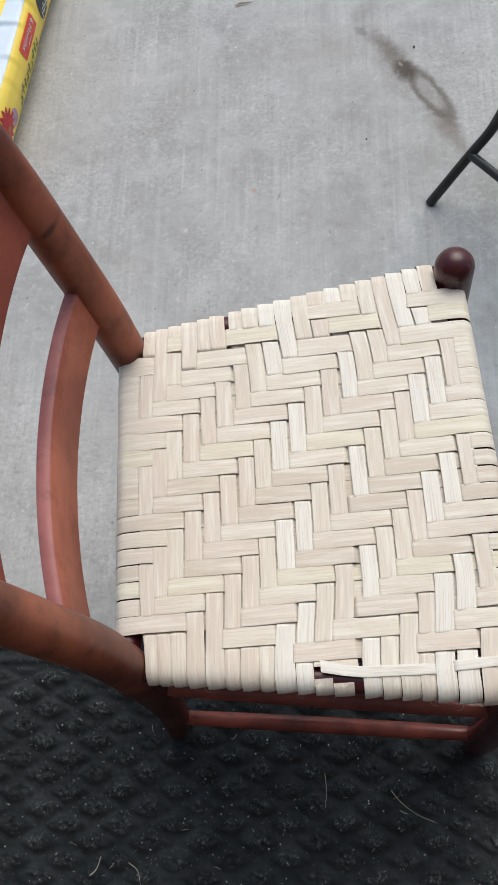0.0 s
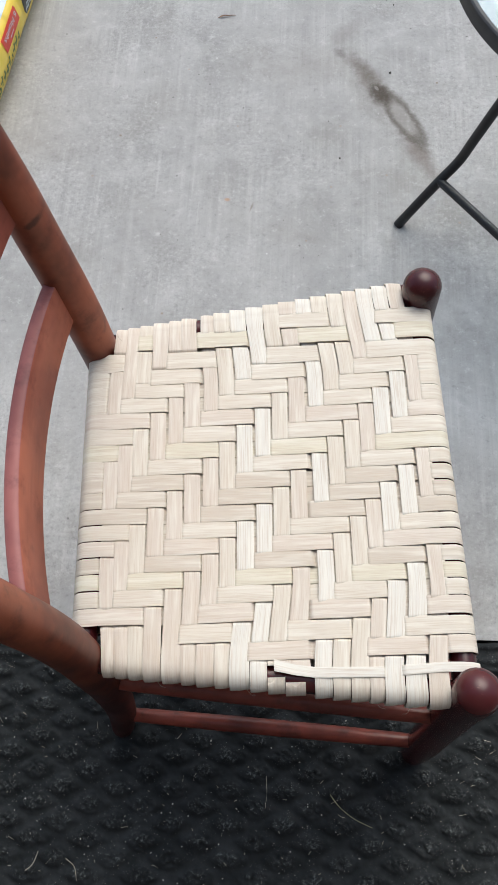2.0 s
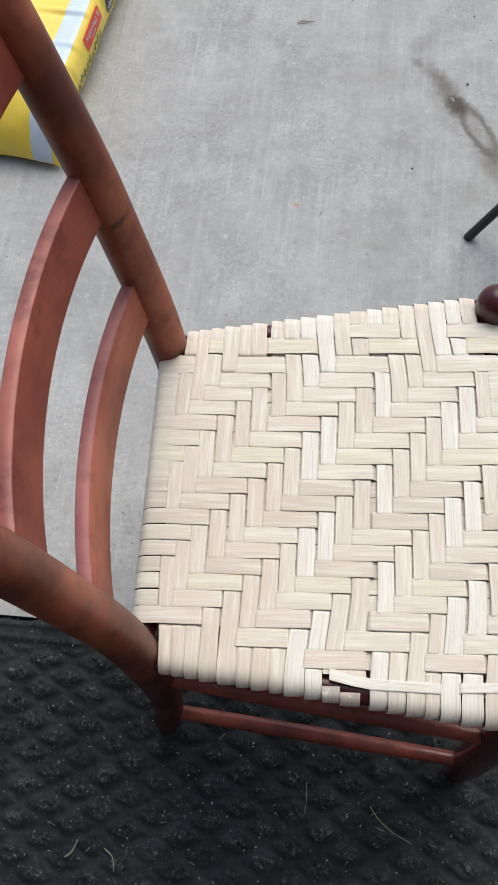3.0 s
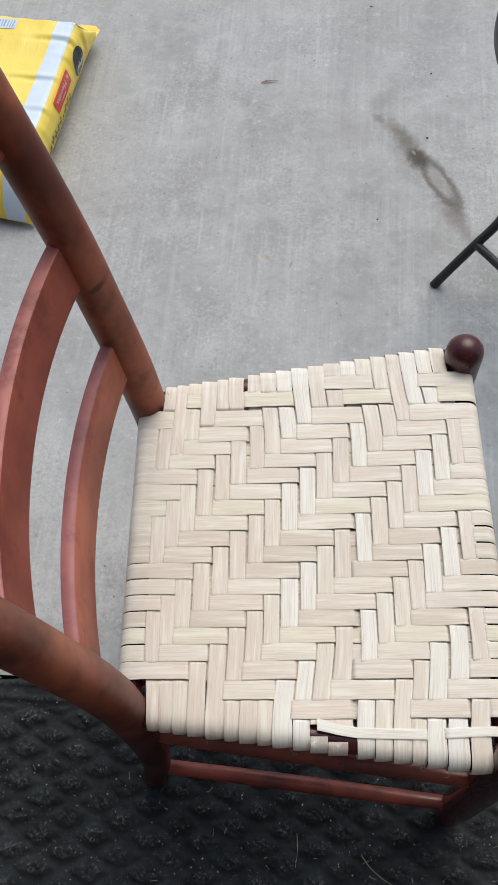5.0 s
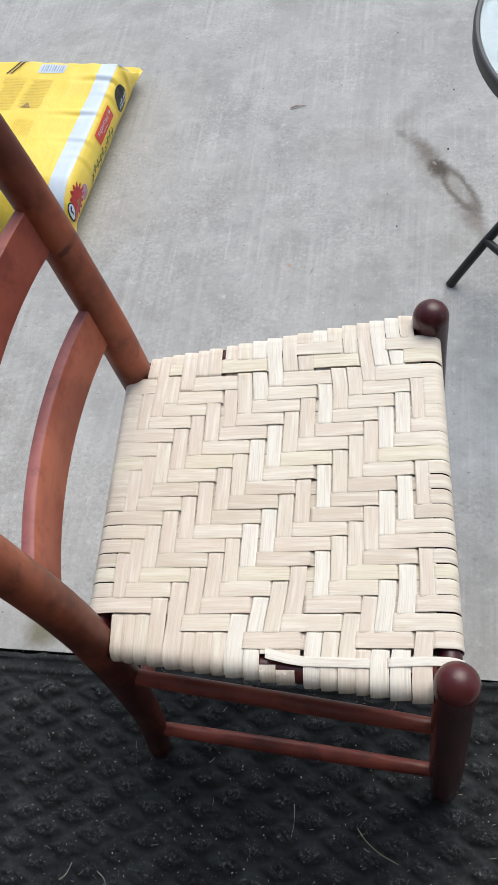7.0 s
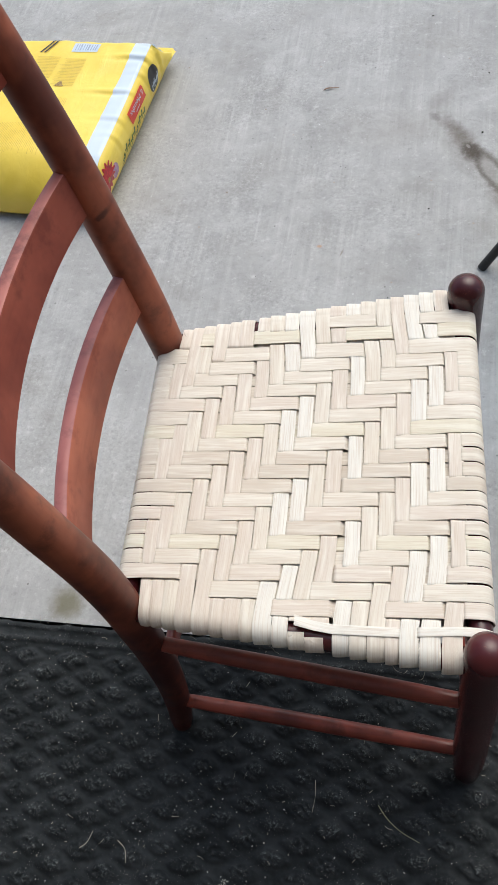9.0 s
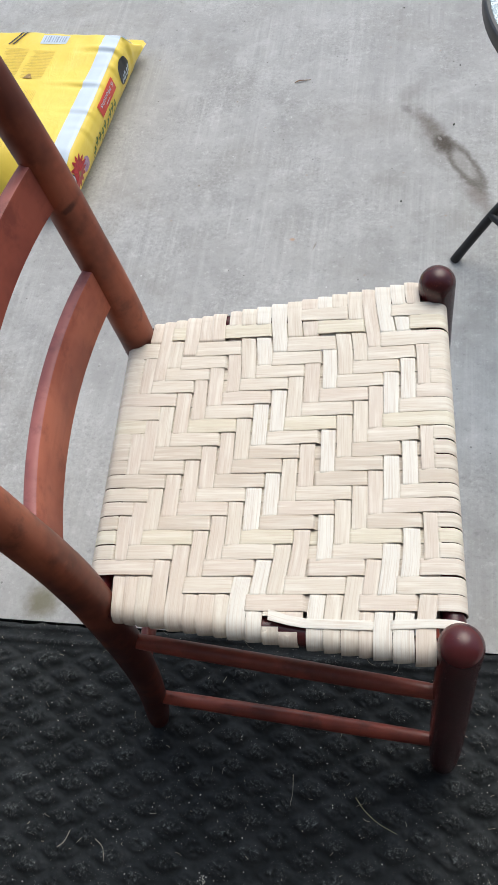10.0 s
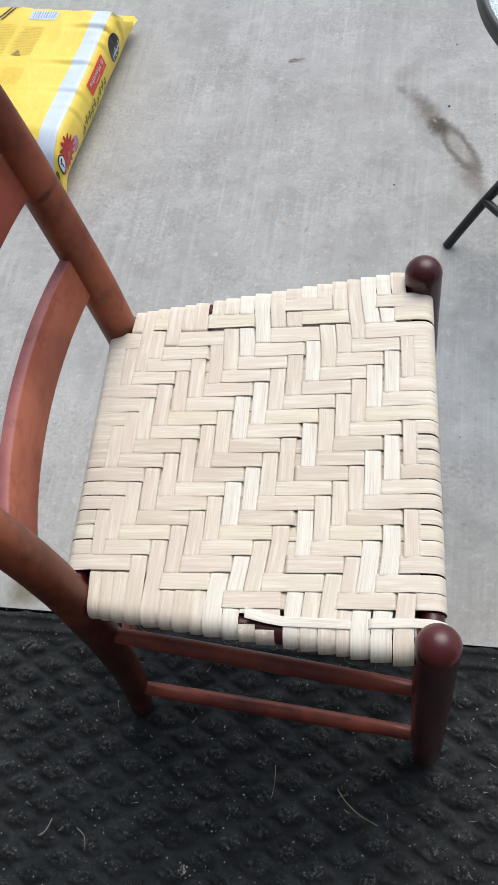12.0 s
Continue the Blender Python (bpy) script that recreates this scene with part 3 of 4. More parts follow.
def col_x(c, y):
    """The centre of column c where it crosses y: the columns bow forward between the side rails."""
    xn, xs = sum(COL_N[c - 1]) / 2, sum(COL_S[c - 1]) / 2
    hi, lo = rail_y(xn), -rail_y(xs, -1)
    t = min(1.0, max(0.0, (y - lo) / (hi - lo)))
    bow = float(np.interp(c, (1, 3, 6, 10, 14, 17, 19), (-0.0042, -0.0022, 0.0040, 0.0078, 0.0085, 0.0092, 0.0108)))
    k = min(1.0, min(t, 1 - t) / 0.24)
    return xs + (xn - xs) * t + bow * k * k * (3 - 2 * k)


TINTS = {"w": (0.755, 0.722, 0.650, 1), "c": (0.696, 0.632, 0.535, 1), "p": (0.675, 0.595, 0.508, 1), "y": (0.690, 0.637, 0.505, 1), "t": (0.615, 0.543, 0.452, 1)}
COL_TINT, ROW_TINT = "ppcppppcwwcpwccpwwp", "cyccccpcyctttcptycpcp"


def strand(path, widths, across, tint, label="", tilts=0.0, crowns=0.0):
    ob = part("strand", ribbon("strand", path, widths, across, THICK, SPLINT, tilts, crowns), seat, label)
    ob.color = TINTS[tint]
    return ob


def loop_path(lo, hi, place):
    """Points of a strand that runs over the top from lo to hi, round both rails and back below. place(u, drop, out) gives a point."""
    pts = [place(lo + (hi - lo) * i / 8, math.pi, 0.0) for i in (4, 3, 2, 1)]
    pts += [place(lo, i / 10 * math.pi, -1.0) for i in range(10, 0, -1)]
    n = max(24, int((hi - lo) / 0.0013))
    for i in range(n + 1):
        pts.append(place(lo + (hi - lo) * i / n, None, 0.0))
    for i in range(1, 11):
        pts.append(place(hi, i / 10 * math.pi, 1.0))
    pts += [place(hi + (lo - hi) * i / 8, math.pi, 0.0) for i in (1, 2, 3, 4)]
    return pts


def weave_row(r, lo, hi, width):
    marks = [col_x(c, row_c[r]) for c in range(1, NC + 1)]
    signs = [1 if row_over(r, c + 1) else -1 for c in range(NC)]
    if r == 2:
        signs[0] = signs[1] = -1
    marks, signs = [-0.186, *marks, 0.168], [1, *signs, 1]
    y0, skew, jit = row_c[r], {3: 0.0035, 4: 0.0045, 5: 0.002}.get(r, 0.0), [rs.uniform(-0.0005, 0.0005) for _ in range(9)]

    def centre(x):
        return y0 - skew * (LEG_X - x) / 0.36 + float(np.interp(x, np.linspace(-0.19, 0.18, 9), jit))

    full = lo <= -0.185

    def place(x, turn, out):
        y = centre(x)
        top = seat_z(x, y)
        if turn is None:
            return np.array((x, y, top + LEVEL * wave(x, marks, signs)))
        rad = RAIL + 0.0004
        if out == 0.0:
            return np.array((x, y, top - RAIL - rad))
        return np.array((x + out * rad * math.sin(turn), y, top - RAIL + (rad + LEVEL) * math.cos(turn)))

    if full:
        path = loop_path(lo, hi, place)
    else:
        n = int((hi - lo) / 0.0013)
        path = [place(lo + (hi - lo) * i / n, None, 0) for i in range(n + 1)]
        path += [place(hi, i / 10 * math.pi, 1.0) for i in range(1, 11)] + [place(hi - 0.05 * k, math.pi, 0.0) for k in range(1, 7)]
    back = 0.0026 if r in (3, 4) else 0.0019 if 3 <= r <= 10 else -0.0006
    below = [-1 if r == 21 or not row_over(r + 1, c + 1) else 1 for c in range(NC)]
    below = [1, *below, 1]
    # tucked under the row behind it; free and narrower where it turns over the front rail
    widths = [width * (1 + 0.010 * math.sin(40 * p[0] + r)) + 0.00035 * wave(p[0], marks, below, 0.006) + back * min(1.0, max(0.0, (-0.155 - p[0]) / 0.02)) - (0.0007 if r < 10 else 0.0016) * min(1.0, max(0.0, (p[0] - 0.130) / 0.03)) - (0.0007 if r > 12 else 0.0) * min(1.0, max(0.0, (-0.150 - p[0]) / 0.03)) for p in path]
    # flush with the next row, lifted at its south edge where a column runs out from under it
    tilts = [-(0.00022 + 0.00022 * (1 - wave(p[0], marks, below, 0.006))) * min(1.0, max(0.0, (0.168 - p[0]) / 0.03)) * min(1.0, max(0.0, (p[0] + 0.186) / 0.02)) for p in path]
    strand(path, widths, (0, 1, 0), ROW_TINT[r - 1], tilts=tilts)


def weave_column(c):
    n0, n1 = COL_N[c - 1]
    s0, s1 = COL_S[c - 1]
    xn, xs = (n0 + n1) / 2, (s0 + s1) / 2
    # strands that are crowded on a rail lap over one another like shingles
    crowd_n, crowd_s = (0.0010 if b - a < 0.0155 else 0.0005 for a, b in ((n0, n1), (s0, s1)))
    crowd_n *= 0.5
    wn_, ws = n1 - n0 + (0.0004 if crowd_n > 0.0002 else -0.0004), s1 - s0 + (0.0004 if crowd_s > 0.0005 else -0.0004)
    MID = 0.0159 + 0.0004 * math.sin(2.3 * c)
    hi, lo = rail_y(xn), -rail_y(xs, -1)
    rows = [r for r in range(21, 0, -1) if lo + 0.004 < row_c[r] < hi - 0.004]
    marks = [row_c[r] for r in rows]
    signs = [-1 if row_over(r, c) else 1 for r in rows]
    if c <= 2 and rows[-1] == 2:
        signs[-1] = 1
    marks, signs = [marks[0] - 0.018, *marks, marks[-1] + 0.018], [1, *signs, 1]

    def centre(y):
        return col_x(c, y)

    def place(y, turn, out):
        x = centre(y)
        top = seat_z(x, y)
        if turn is None:
            return np.array((x, y, top + LEVEL * wave(y, marks, signs)))
        rad = RAIL + 0.0012
        if out == 0.0:
            return np.array((x, y, top - RAIL - rad))
        return np.array((x, y + out * rad * math.sin(turn), top - RAIL + (rad - 0.0012 + LEVEL) * math.cos(turn)))

    def width(p):
        return float(np.interp(p[1], (lo, lo + 0.03, 0.0, hi - 0.03, hi), (ws, (ws + MID) / 2, MID, (wn_ + MID) / 2, wn_)))

    def lap(p):
        return float(np.interp(p[1], (lo, lo + 0.03, lo + 0.06, hi - 0.06, hi - 0.03, hi), (crowd_s, crowd_s, 0.0, 0.0, crowd_n, crowd_n)))

    if c in (11, 12):
        # torn at the south rail: the long piece stops short of it, a stub hangs on the rail
        end = lo + 0.008
        n = int((hi - end) / 0.0013)
        path = [place(end + (hi - end) * i / n, None, 0) for i in range(n + 1)]
        path += [place(hi, i / 10 * math.pi, 1.0) for i in range(1, 11)] + [place(hi - 0.06, math.pi, 0.0)]
        strand(path, [width(p) + (0.011 if c == 12 else 0.0) * max(0.0, 1 - (p[1] - end) / 0.035) for p in path], (-1, 0, 0), COL_TINT[c - 1])
        start = 0.06 if c == 11 else 0.12
        path = [place(lo, math.pi * (start + (1 - start) * i / 8), -1.0) for i in range(9)] + [place(lo + 0.04 * k, math.pi, 0.0) for k in range(1, 9)]
        torn = strand(path[::-1], [ws] * len(path), (-1, 0, 0), COL_TINT[c - 1], "torn stub of a strand with a jagged end")
        for k, rip in enumerate((0.0005, 0.0024, 0.0010, 0.0, 0.0021, 0.0030, 0.0012) if c == 11 else (0.0, 0.0008, 0.0004, 0.0026, 0.0010, 0.0016, 0.0034)):
            torn.data.vertices[(len(path) - 1) * 10 + k].co.y -= rip * 1.5
            torn.data.vertices[(len(path) - 1) * 10 + k].co.z -= rip * 1.1
        return
    path = loop_path(lo, hi, place)
    strand(path, [width(p) for p in path], (-1, 0, 0), COL_TINT[c - 1], tilts=[0.00045] * len(path), crowns=[lap(p) for p in path])


for r in range(1, 22):
    weave_row(r, ROW_FROM.get(r, -0.190), RAIL_X, (row_c[max(r - 1, 1)] - row_c[r + 1]) / (2 if r > 1 else 1) - 0.0002)
for c in range(1, NC + 1):
    weave_column(c)


def loose_strand():
    """The narrow last strand on the south edge, whose torn end stands up."""
    marks = [(s[0] + s[1]) / 2 for s in COL_S]
    signs = [1] * 16 + [-1, 1, 1]
    path, widths = [], []
    for i in range(80):
        x = -0.008 + (0.184 + 0.008) * i / 79
        y = float(np.interp(x, (-0.012, 0.012, 0.03, 0.09, 0.15, 0.184), (-0.1880, -0.1935, -0.1965, -0.198, -0.1955, -0.1965)))
        lift = 0.0040 * max(0.0, (0.024 - x) / 0.036) ** 1.3
        drop = -0.010 * max(0.0, (x - 0.168) / 0.016) ** 2
        path.append((x, y, seat_z(x, y) + LEVEL * 1.7 * wave(x, marks, signs) + lift + drop))
        widths.append(float(np.interp(x, (-0.012, 0.01, 0.03, 0.184), (0.0112, 0.0105, 0.0098, 0.0088))))
    strand(path, widths, (0, 1, 0), "w", "torn strand with its white end curling up")


loose_strand()


def loose_fibre(points, r=0.00022):
    line = smooth_line(points, 5)
    part("loose_fibre", tube("loose_fibre", line, np.linspace(r, r * 0.5, len(line)), STRAW, 5), seat)


loose_fibre(((-0.034, -0.207, 0.430), (-0.030, -0.211, 0.424), (-0.027, -0.210, 0.413), (-0.029, -0.207, 0.404)))
loose_fibre(((-0.168, 0.178, 0.452), (-0.171, 0.183, 0.456), (-0.174, 0.186, 0.463)))
loose_fibre(((-0.165, 0.174, 0.452), (-0.170, 0.177, 0.458)))
loose_fibre(((0.086, -0.221, 0.432), (0.090, -0.226, 0.427), (0.096, -0.227, 0.421)))
loose_fibre(((0.118, -0.226, 0.428), (0.116, -0.231, 0.420), (0.112, -0.231, 0.413)))
loose_fibre(((-0.120, -0.193, 0.434), (-0.118, -0.199, 0.428), (-0.113, -0.201, 0.420)))


# ---- the round side table ----
TABLE_C, TABLE_R, TABLE_Z = Vector((0.57, 0.712)), 0.269, 0.525


LEG_LINE = ((0.1485, 0.0, 0.0), (0.137, 0.0265, 0.048), (0.125, 0.056, 0.098), (0.1180, 0.075, 0.125), (0.1140, 0.088, 0.146), (0.1075, 0.1015, 0.19), (0.0885, 0.136, 0.30), (0.060, 0.185, 0.42), (0.038, 0.2235, TABLE_Z - 0.008))


def side_table():
    t = thing("side_table", "round patio side table with rippled glass top and metal legs", "table", pose(TABLE_C.x, TABLE_C.y, 0))
    prof = ((0, -0.012), (0, -0.004), (-0.0012, -0.0014), (-0.0036, 0), (-0.0078, -0.0004), (-0.0086, -0.002), (-0.0086, -0.005), (-0.0100, -0.006), (-0.0100, -0.022), (-0.003, -0.024), (0, -0.021))
    verts, faces, n = [], [], 96
    for i in range(n):
        a = 2 * math.pi * i / n
        for dr, dz in prof:
            verts.append(((TABLE_R + dr) * math.cos(a), (TABLE_R + dr) * math.sin(a), TABLE_Z + dz))
    k = len(prof)
    for i in range(n):
        for j in range(k):
            a, b = i * k + j, i * k + (j + 1) % k
            c, d = ((i + 1) % n) * k + j, ((i + 1) % n) * k + (j + 1) % k
            faces.append((a, c, d, b))
    part("rim", mesh_of("rim", verts, faces, RIM, 30), t, "dark grey metal rim")
    verts, faces = [], []
    R = TABLE_R - 0.0089
    for z in (TABLE_Z - 0.0056, TABLE_Z - 0.0012):
        verts += [(R * math.cos(2 * math.pi * i / n), R * math.sin(2 * math.pi * i / n), z) for i in range(n)]
    faces = [tuple(range(n))[::-1], tuple(range(n, 2 * n))] + [(i, (i + 1) % n, n + (i + 1) % n, n + i) for i in range(n)]
    glass = part("glass_top", mesh_of("glass_top", verts, faces, GLASS, 30), t, "pale rippled glass")
    glass.visible_shadow = False
    u, v = Vector((0.643, -0.767)), Vector((0.767, 0.643))
    mid = Vector((0.3925, 0.574)) - TABLE_C
    for way in (1, -1):
        knees = []
        for s in (-1, 1):
            pts = []
            for du, dv, z in LEG_LINE:
                q = (mid + u * (s * du) + v * dv) * way
                pts.append((q.x, q.y, z))
            line = smooth_line(pts, 5)
            leg = part("leg", tube("leg", line, 0.0085, STEEL, 14), t)
            d = Vector(line[0]) - Vector(line[3])
            foot = part("foot", tube("foot", [Vector(line[0]), Vector(line[0]) - d * 0.7], 0.0087, STEEL, 14), leg, "black plastic foot cap")
            knees.append(np.array(pts[2]) + np.array((0, 0, 0.003)))
        part("crossbar", tube("crossbar", knees, 0.0075, STEEL, 12), t)
        tops = []
        for s in (-1, 1):
            q = (mid + u * (s * 0.038) + v * 0.2235) * way
            tops.append((q.x, q.y, TABLE_Z - 0.014))
        part("top_bar", tube("top_bar", tops, 0.0075, STEEL, 12), t)
    return t


side_table()


# ---- the bag of potting soil ----
BAG_W, BAG_L, BAG_H = 0.40, 0.50, 0.108
BAG = pose(-0.494, 0.794, 0, 0, 0, -5.8)
RUN = 0.118
BAG_TOTAL = BAG_W - 0.06 + 2 * RUN


def ramp(v, a, b):
    t = min(1.0, max(0.0, (v - a) / (b - a)))
    return t * t * (3 - 2 * t)


def bag_point(s, v, lift=0.0):
    """A point of the bag's skin. s runs round it from the east foot (0) over the top to the west foot; v along it, 0 to 1."""
    end = min(v, 1 - v)
    if v > 0.5:
        h = BAG_H * (0.30 + 0.70 * min(1.0, max(end, 0.0) / 0.095) ** 0.5)
    else:
        # the near end is puffed up: a round shoulder down to the ground
        k = 1 - min(1.0, max(end, 0.0) / 0.19)
        h = BAG_H * (0.15 + 0.85 * math.sqrt(1 - k ** 1.5))
    if s < RUN or s > BAG_TOTAL - RUN:
        a = min(s, BAG_TOTAL - s) / RUN
        # the side leans out from the foot, bulges, and turns over into the top
        x = float(np.interp(a, (0.0, 0.15, 0.35, 0.55, 0.75, 0.88, 1.0), (-0.020, -0.008, 0.003, 0.006, 0.002, -0.005, -0.015)))
        z = h * float(np.interp(a, (0.0, 0.15, 0.35, 0.55, 0.75, 0.88, 1.0), (0.0, 0.14, 0.38, 0.62, 0.85, 0.95, 1.0)))
        if s > RUN:
            x = -BAG_W - x
    else:
        f = (s - RUN) / (BAG_TOTAL - 2 * RUN)
        x = -0.016 - f * (BAG_W - 0.032)
        z = h * (1 + 0.06 * math.sin(f * math.pi))
    y = v * BAG_L
    # the corners of the flat sealed ends stand out as ears
    tip = max(0.0, 1 - end / 0.10) ** 2
    side = max(0.0, 1 - min(s, BAG_TOTAL - s) / (RUN * 1.5)) ** 0.8
    ear = tip * side
    far = v > 0.5
    x += (1 if s < BAG_TOTAL / 2 else -1) * ear * (0.006 if far else 0.005)
    x -= 0.004 * ramp(v, 0.4, 0.9) * (1 if s < RUN else 0)
    y += ear * (0.045 if far else -0.010) + (0.0 if far else 0.030 * max(0.0, 1 - z / 0.012) * max(0.0, 1 - end / 0.05))
    z += ((0.036 if far else 0.012) - z) * min(1.0, ear * 1.2)
    w = noise.noise(Vector((x * 9, y * 9, 1.3))) * 0.004 + noise.noise(Vector((x * 24, y * 16, 4.1))) * 0.0016
    # folds that run in from the long side, and small puckers at the ends
    for v0, lean, deep, s0 in ((0.80, 0.10, 0.0036, 0.13), (0.57, 0.16, 0.0034, 0.15), (0.90, -0.2, 0.0030, 0.09), (0.40, 0.12, 0.0018, 0.12), (0.70, 0.25, 0.0024, 0.07), (0.30, 0.2, 0.0022, 0.07), (0.86, 0.3, 0.0030, 0.06)):
        d = (v - v0 + lean * (s - 0.13)) / 0.016
        w += deep * (math.exp(-(d - 1) ** 2) - math.exp(-d * d)) * math.exp(-((s - s0) / 0.05) ** 2)
    w += 0.0022 * math.exp(-(end / 0.08) ** 2) * math.sin(s * 140 + 3 * math.sin(y * 30))
    z = max(0.001, z + w * ramp(z, 0.015, 0.05))
    x += 0.6 * w * (1 if s < RUN else 0)
    return Vector((x, y, z)) + Vector((0, 0, lift)) + (Vector((lift * 0.9, 0, 0)) if s < RUN else Vector((0, 0, 0)))


def bag_patch(name, s0, s1, v0, v1, material, parent, lift=0.0007, ns=10, nv=24, shape=None, label=""):
    """A print on the skin between two runs and two lengths; shape may cut its outline: it gives the pair (s, v) for a fraction pair."""
    verts, faces = [], []
    for j in range(nv + 1):
        for i in range(ns + 1):
            a, b = i / ns, j / nv
            if shape:
                a, b = shape(a, b)
            verts.append(bag_point(s0 + (s1 - s0) * a, v0 + (v1 - v0) * b, lift))
    for j in range(nv):
        for i in range(ns):
            p = j * (ns + 1) + i
            faces.append((p, p + ns + 1, p + ns + 2, p + 1))
    return part(name, mesh_of(name, verts, faces, material, 0), parent, label)


def disc_shape(a, b):
    """Square to disc."""
    x, y = 2 * a - 1, 2 * b - 1
    return 0.5 + 0.5 * x * math.sqrt(1 - y * y / 2), 0.5 + 0.5 * y * math.sqrt(1 - x * x / 2)


def soil_bag():
    bag = thing("soil_bag", "full yellow plastic bag of potting soil lying on the patio", "bag", BAG)
    ns, nv = 120, 150
    verts, faces = [], []
    for j in range(nv + 1):
        for i in range(ns + 1):
            verts.append(bag_point(BAG_TOTAL * i / ns, j / nv))
    for j in range(nv):
        for i in range(ns):
            p = j * (ns + 1) + i
            faces.append((p, p + ns + 1, p + ns + 2, p + 1))
    faces.append(tuple(range(ns + 1)))
    faces.append(tuple(range(nv * (ns + 1), (nv + 1) * (ns + 1)))[::-1])
    part("film", mesh_of("film", verts, faces, FILM, 60), bag)
    bag_patch("stripe", 0.111, 0.148, 0.0, 0.99, WHITE, bag, 0.0012, nv=150, label="bluish white printed stripe")
    bag_patch("stripe", BAG_TOTAL - 0.148, BAG_TOTAL - 0.111, 0.0, 0.99, WHITE, bag, 0.0012, nv=150, label="bluish white printed stripe")
    oval = bag_patch("badge", 0.036, 0.090, 0.730, 0.845, BLACK, bag, shape=disc_shape, ns=14, nv=14, label="black oval badge")
    for k in range(6):
        bag_patch("bar", 0.044 + 0.003 * (k % 2), 0.056 + 0.004 * (k % 3), 0.752 + 0.0145 * k, 0.760 + 0.0145 * k, WHITE, oval, 0.0016, 3, 3)
    red = bag_patch("flag", 0.066, 0.094, 0.468, 0.668, RED, bag, 0.0012, label="red printed flag")
    words = lettering("6 Months")
    for v in words.vertices:
        v.co = bag_point(0.0870 - 0.0105 * v.co.y, 0.653 - 0.165 * v.co.x, 0.0020)
    words.materials.append(WHITE)
    part("words", words, red)
    bag_patch("bar", 0.0715, 0.0730, 0.535, 0.585, WHITE, red, 0.0020, 2, 4)
    heights = (0.030, 0.018, 0.020, 0.026, 0.017, 0.031, 0.019, 0.018, 0.026)
    for k, tall in enumerate(heights):
        v = 0.625 - 0.036 * k
        low = (0.000, 0.005, 0.003, -0.006, 0.004, 0.0, 0.003, 0.006, -0.004)[k]
        bag_patch("letter_bar", 0.055 + low - tall, 0.055 + low, v - 0.024, v - 0.012, GREEN, bag, 0.0012, 6, 3, lambda a, b: (a, b + 0.9 * math.sin(2.2 * a)))
        bag_patch("letter_bar", 0.044 + low, 0.048 + low, v - 0.034, v - 0.006, GREEN, bag, 0.0014, 2, 5)

    def flower(a, b):
        x, y = 2 * a - 1, 2 * b - 1
        r = max(abs(x), abs(y))
        t = math.atan2(y, x)
        q = r * (0.84 + 0.16 * math.cos(15 * t))
        return 0.5 + 0.5 * q * math.cos(t), 0.5 + 0.5 * q * math.sin(t)

    bag_patch("violet_flower", 0.036, 0.070, 0.190, 0.250, VIOLET, bag, 0.0010, 12, 12, disc_shape, "violet flower print")
    daisy = bag_patch("red_flower", 0.040, 0.098, 0.058, 0.222, CRIMSON, bag, 0.0014, 52, 52, flower, "crimson daisy print")
    bag_patch("eye", 0.060, 0.070, 0.128, 0.152, BROWN, daisy, 0.0018, 6, 6, disc_shape)
    ring = bag_patch("ring", 0.067, 0.101, 0.050, 0.102, BLACK, bag, 0.0024, 12, 12, disc_shape)
    disc = bag_patch("disc", 0.0702, 0.0978, 0.055, 0.097, WHITE, ring, 0.0030, 12, 12, disc_shape)
    bag_patch("bar", 0.076, 0.092, 0.069, 0.075, BLACK, disc, 0.0036, 3, 3)
    bag_patch("bar", 0.087, 0.092, 0.075, 0.086, BLACK, disc, 0.0036, 3, 3)
    bag_patch("blue_spot", 0.099, 0.111, 0.905, 0.945, BLUE, bag, 0.0035, 5, 5, disc_shape)
    bag_patch("green_spot", 0.098, 0.110, 0.020, 0.050, GREEN, bag, 0.0012, 5, 5, disc_shape)
    code = bag_patch("barcode", 0.226, 0.288, 0.832, 0.892, WHITE, bag, 0.0010, 10, 6, label="white barcode label")
    for k in range(9):
        s = 0.231 + 0.0060 * k
        bag_patch("bar", s, s + 0.0022 + 0.0014 * (k % 3 == 0), 0.842, 0.884, PALEBLUE, code, 0.0016, 1, 4)
    # blocks of small print, some set across the bag and some along it
    for s0, s1, v0, v1, lines in ((0.242, 0.300, 0.59, 0.79, 19), (0.306, 0.362, 0.57, 0.80, 22)):
        for k in range(lines):
            v = v0 + (v1 - v0) * k / lines
            end = s0 + (s1 - s0) * (0.72 + 0.28 * rs.random())
            bag_patch("text_bar", s0, end, v, v + (v1 - v0) / lines * 0.40, OCHRE, bag, 0.0005, 5, 1)
    for s0, s1, v0, v1, lines in ((0.238, 0.282, 0.39, 0.51, 12), (0.240, 0.372, 0.155, 0.345, 34)):
        for k in range(lines):
            a = s0 + (s1 - s0) * k / lines
            start = v1 - (v1 - v0) * (0.80 + 0.20 * rs.random())
            bag_patch("text_bar", a, a + (s1 - s0) / lines * 0.38, start, v1, OCHRE, bag, 0.0005, 1, 8)
    bag_patch("emblem", 0.262, 0.284, 0.585, 0.618, BROWN, bag, 0.0012, 6, 6, lambda a, b: (0.5 + (a - 0.5) * (1 - 0.8 * b), b))
    for k in range(2):
        bag_patch("dark_bar", 0.322 + 0.010 * k, 0.352 + 0.010 * k, 0.82, 0.925, BLACK, bag, 0.0012, 2, 12, lambda a, b: (0.16 * a + 0.84 * (1 - b), b))


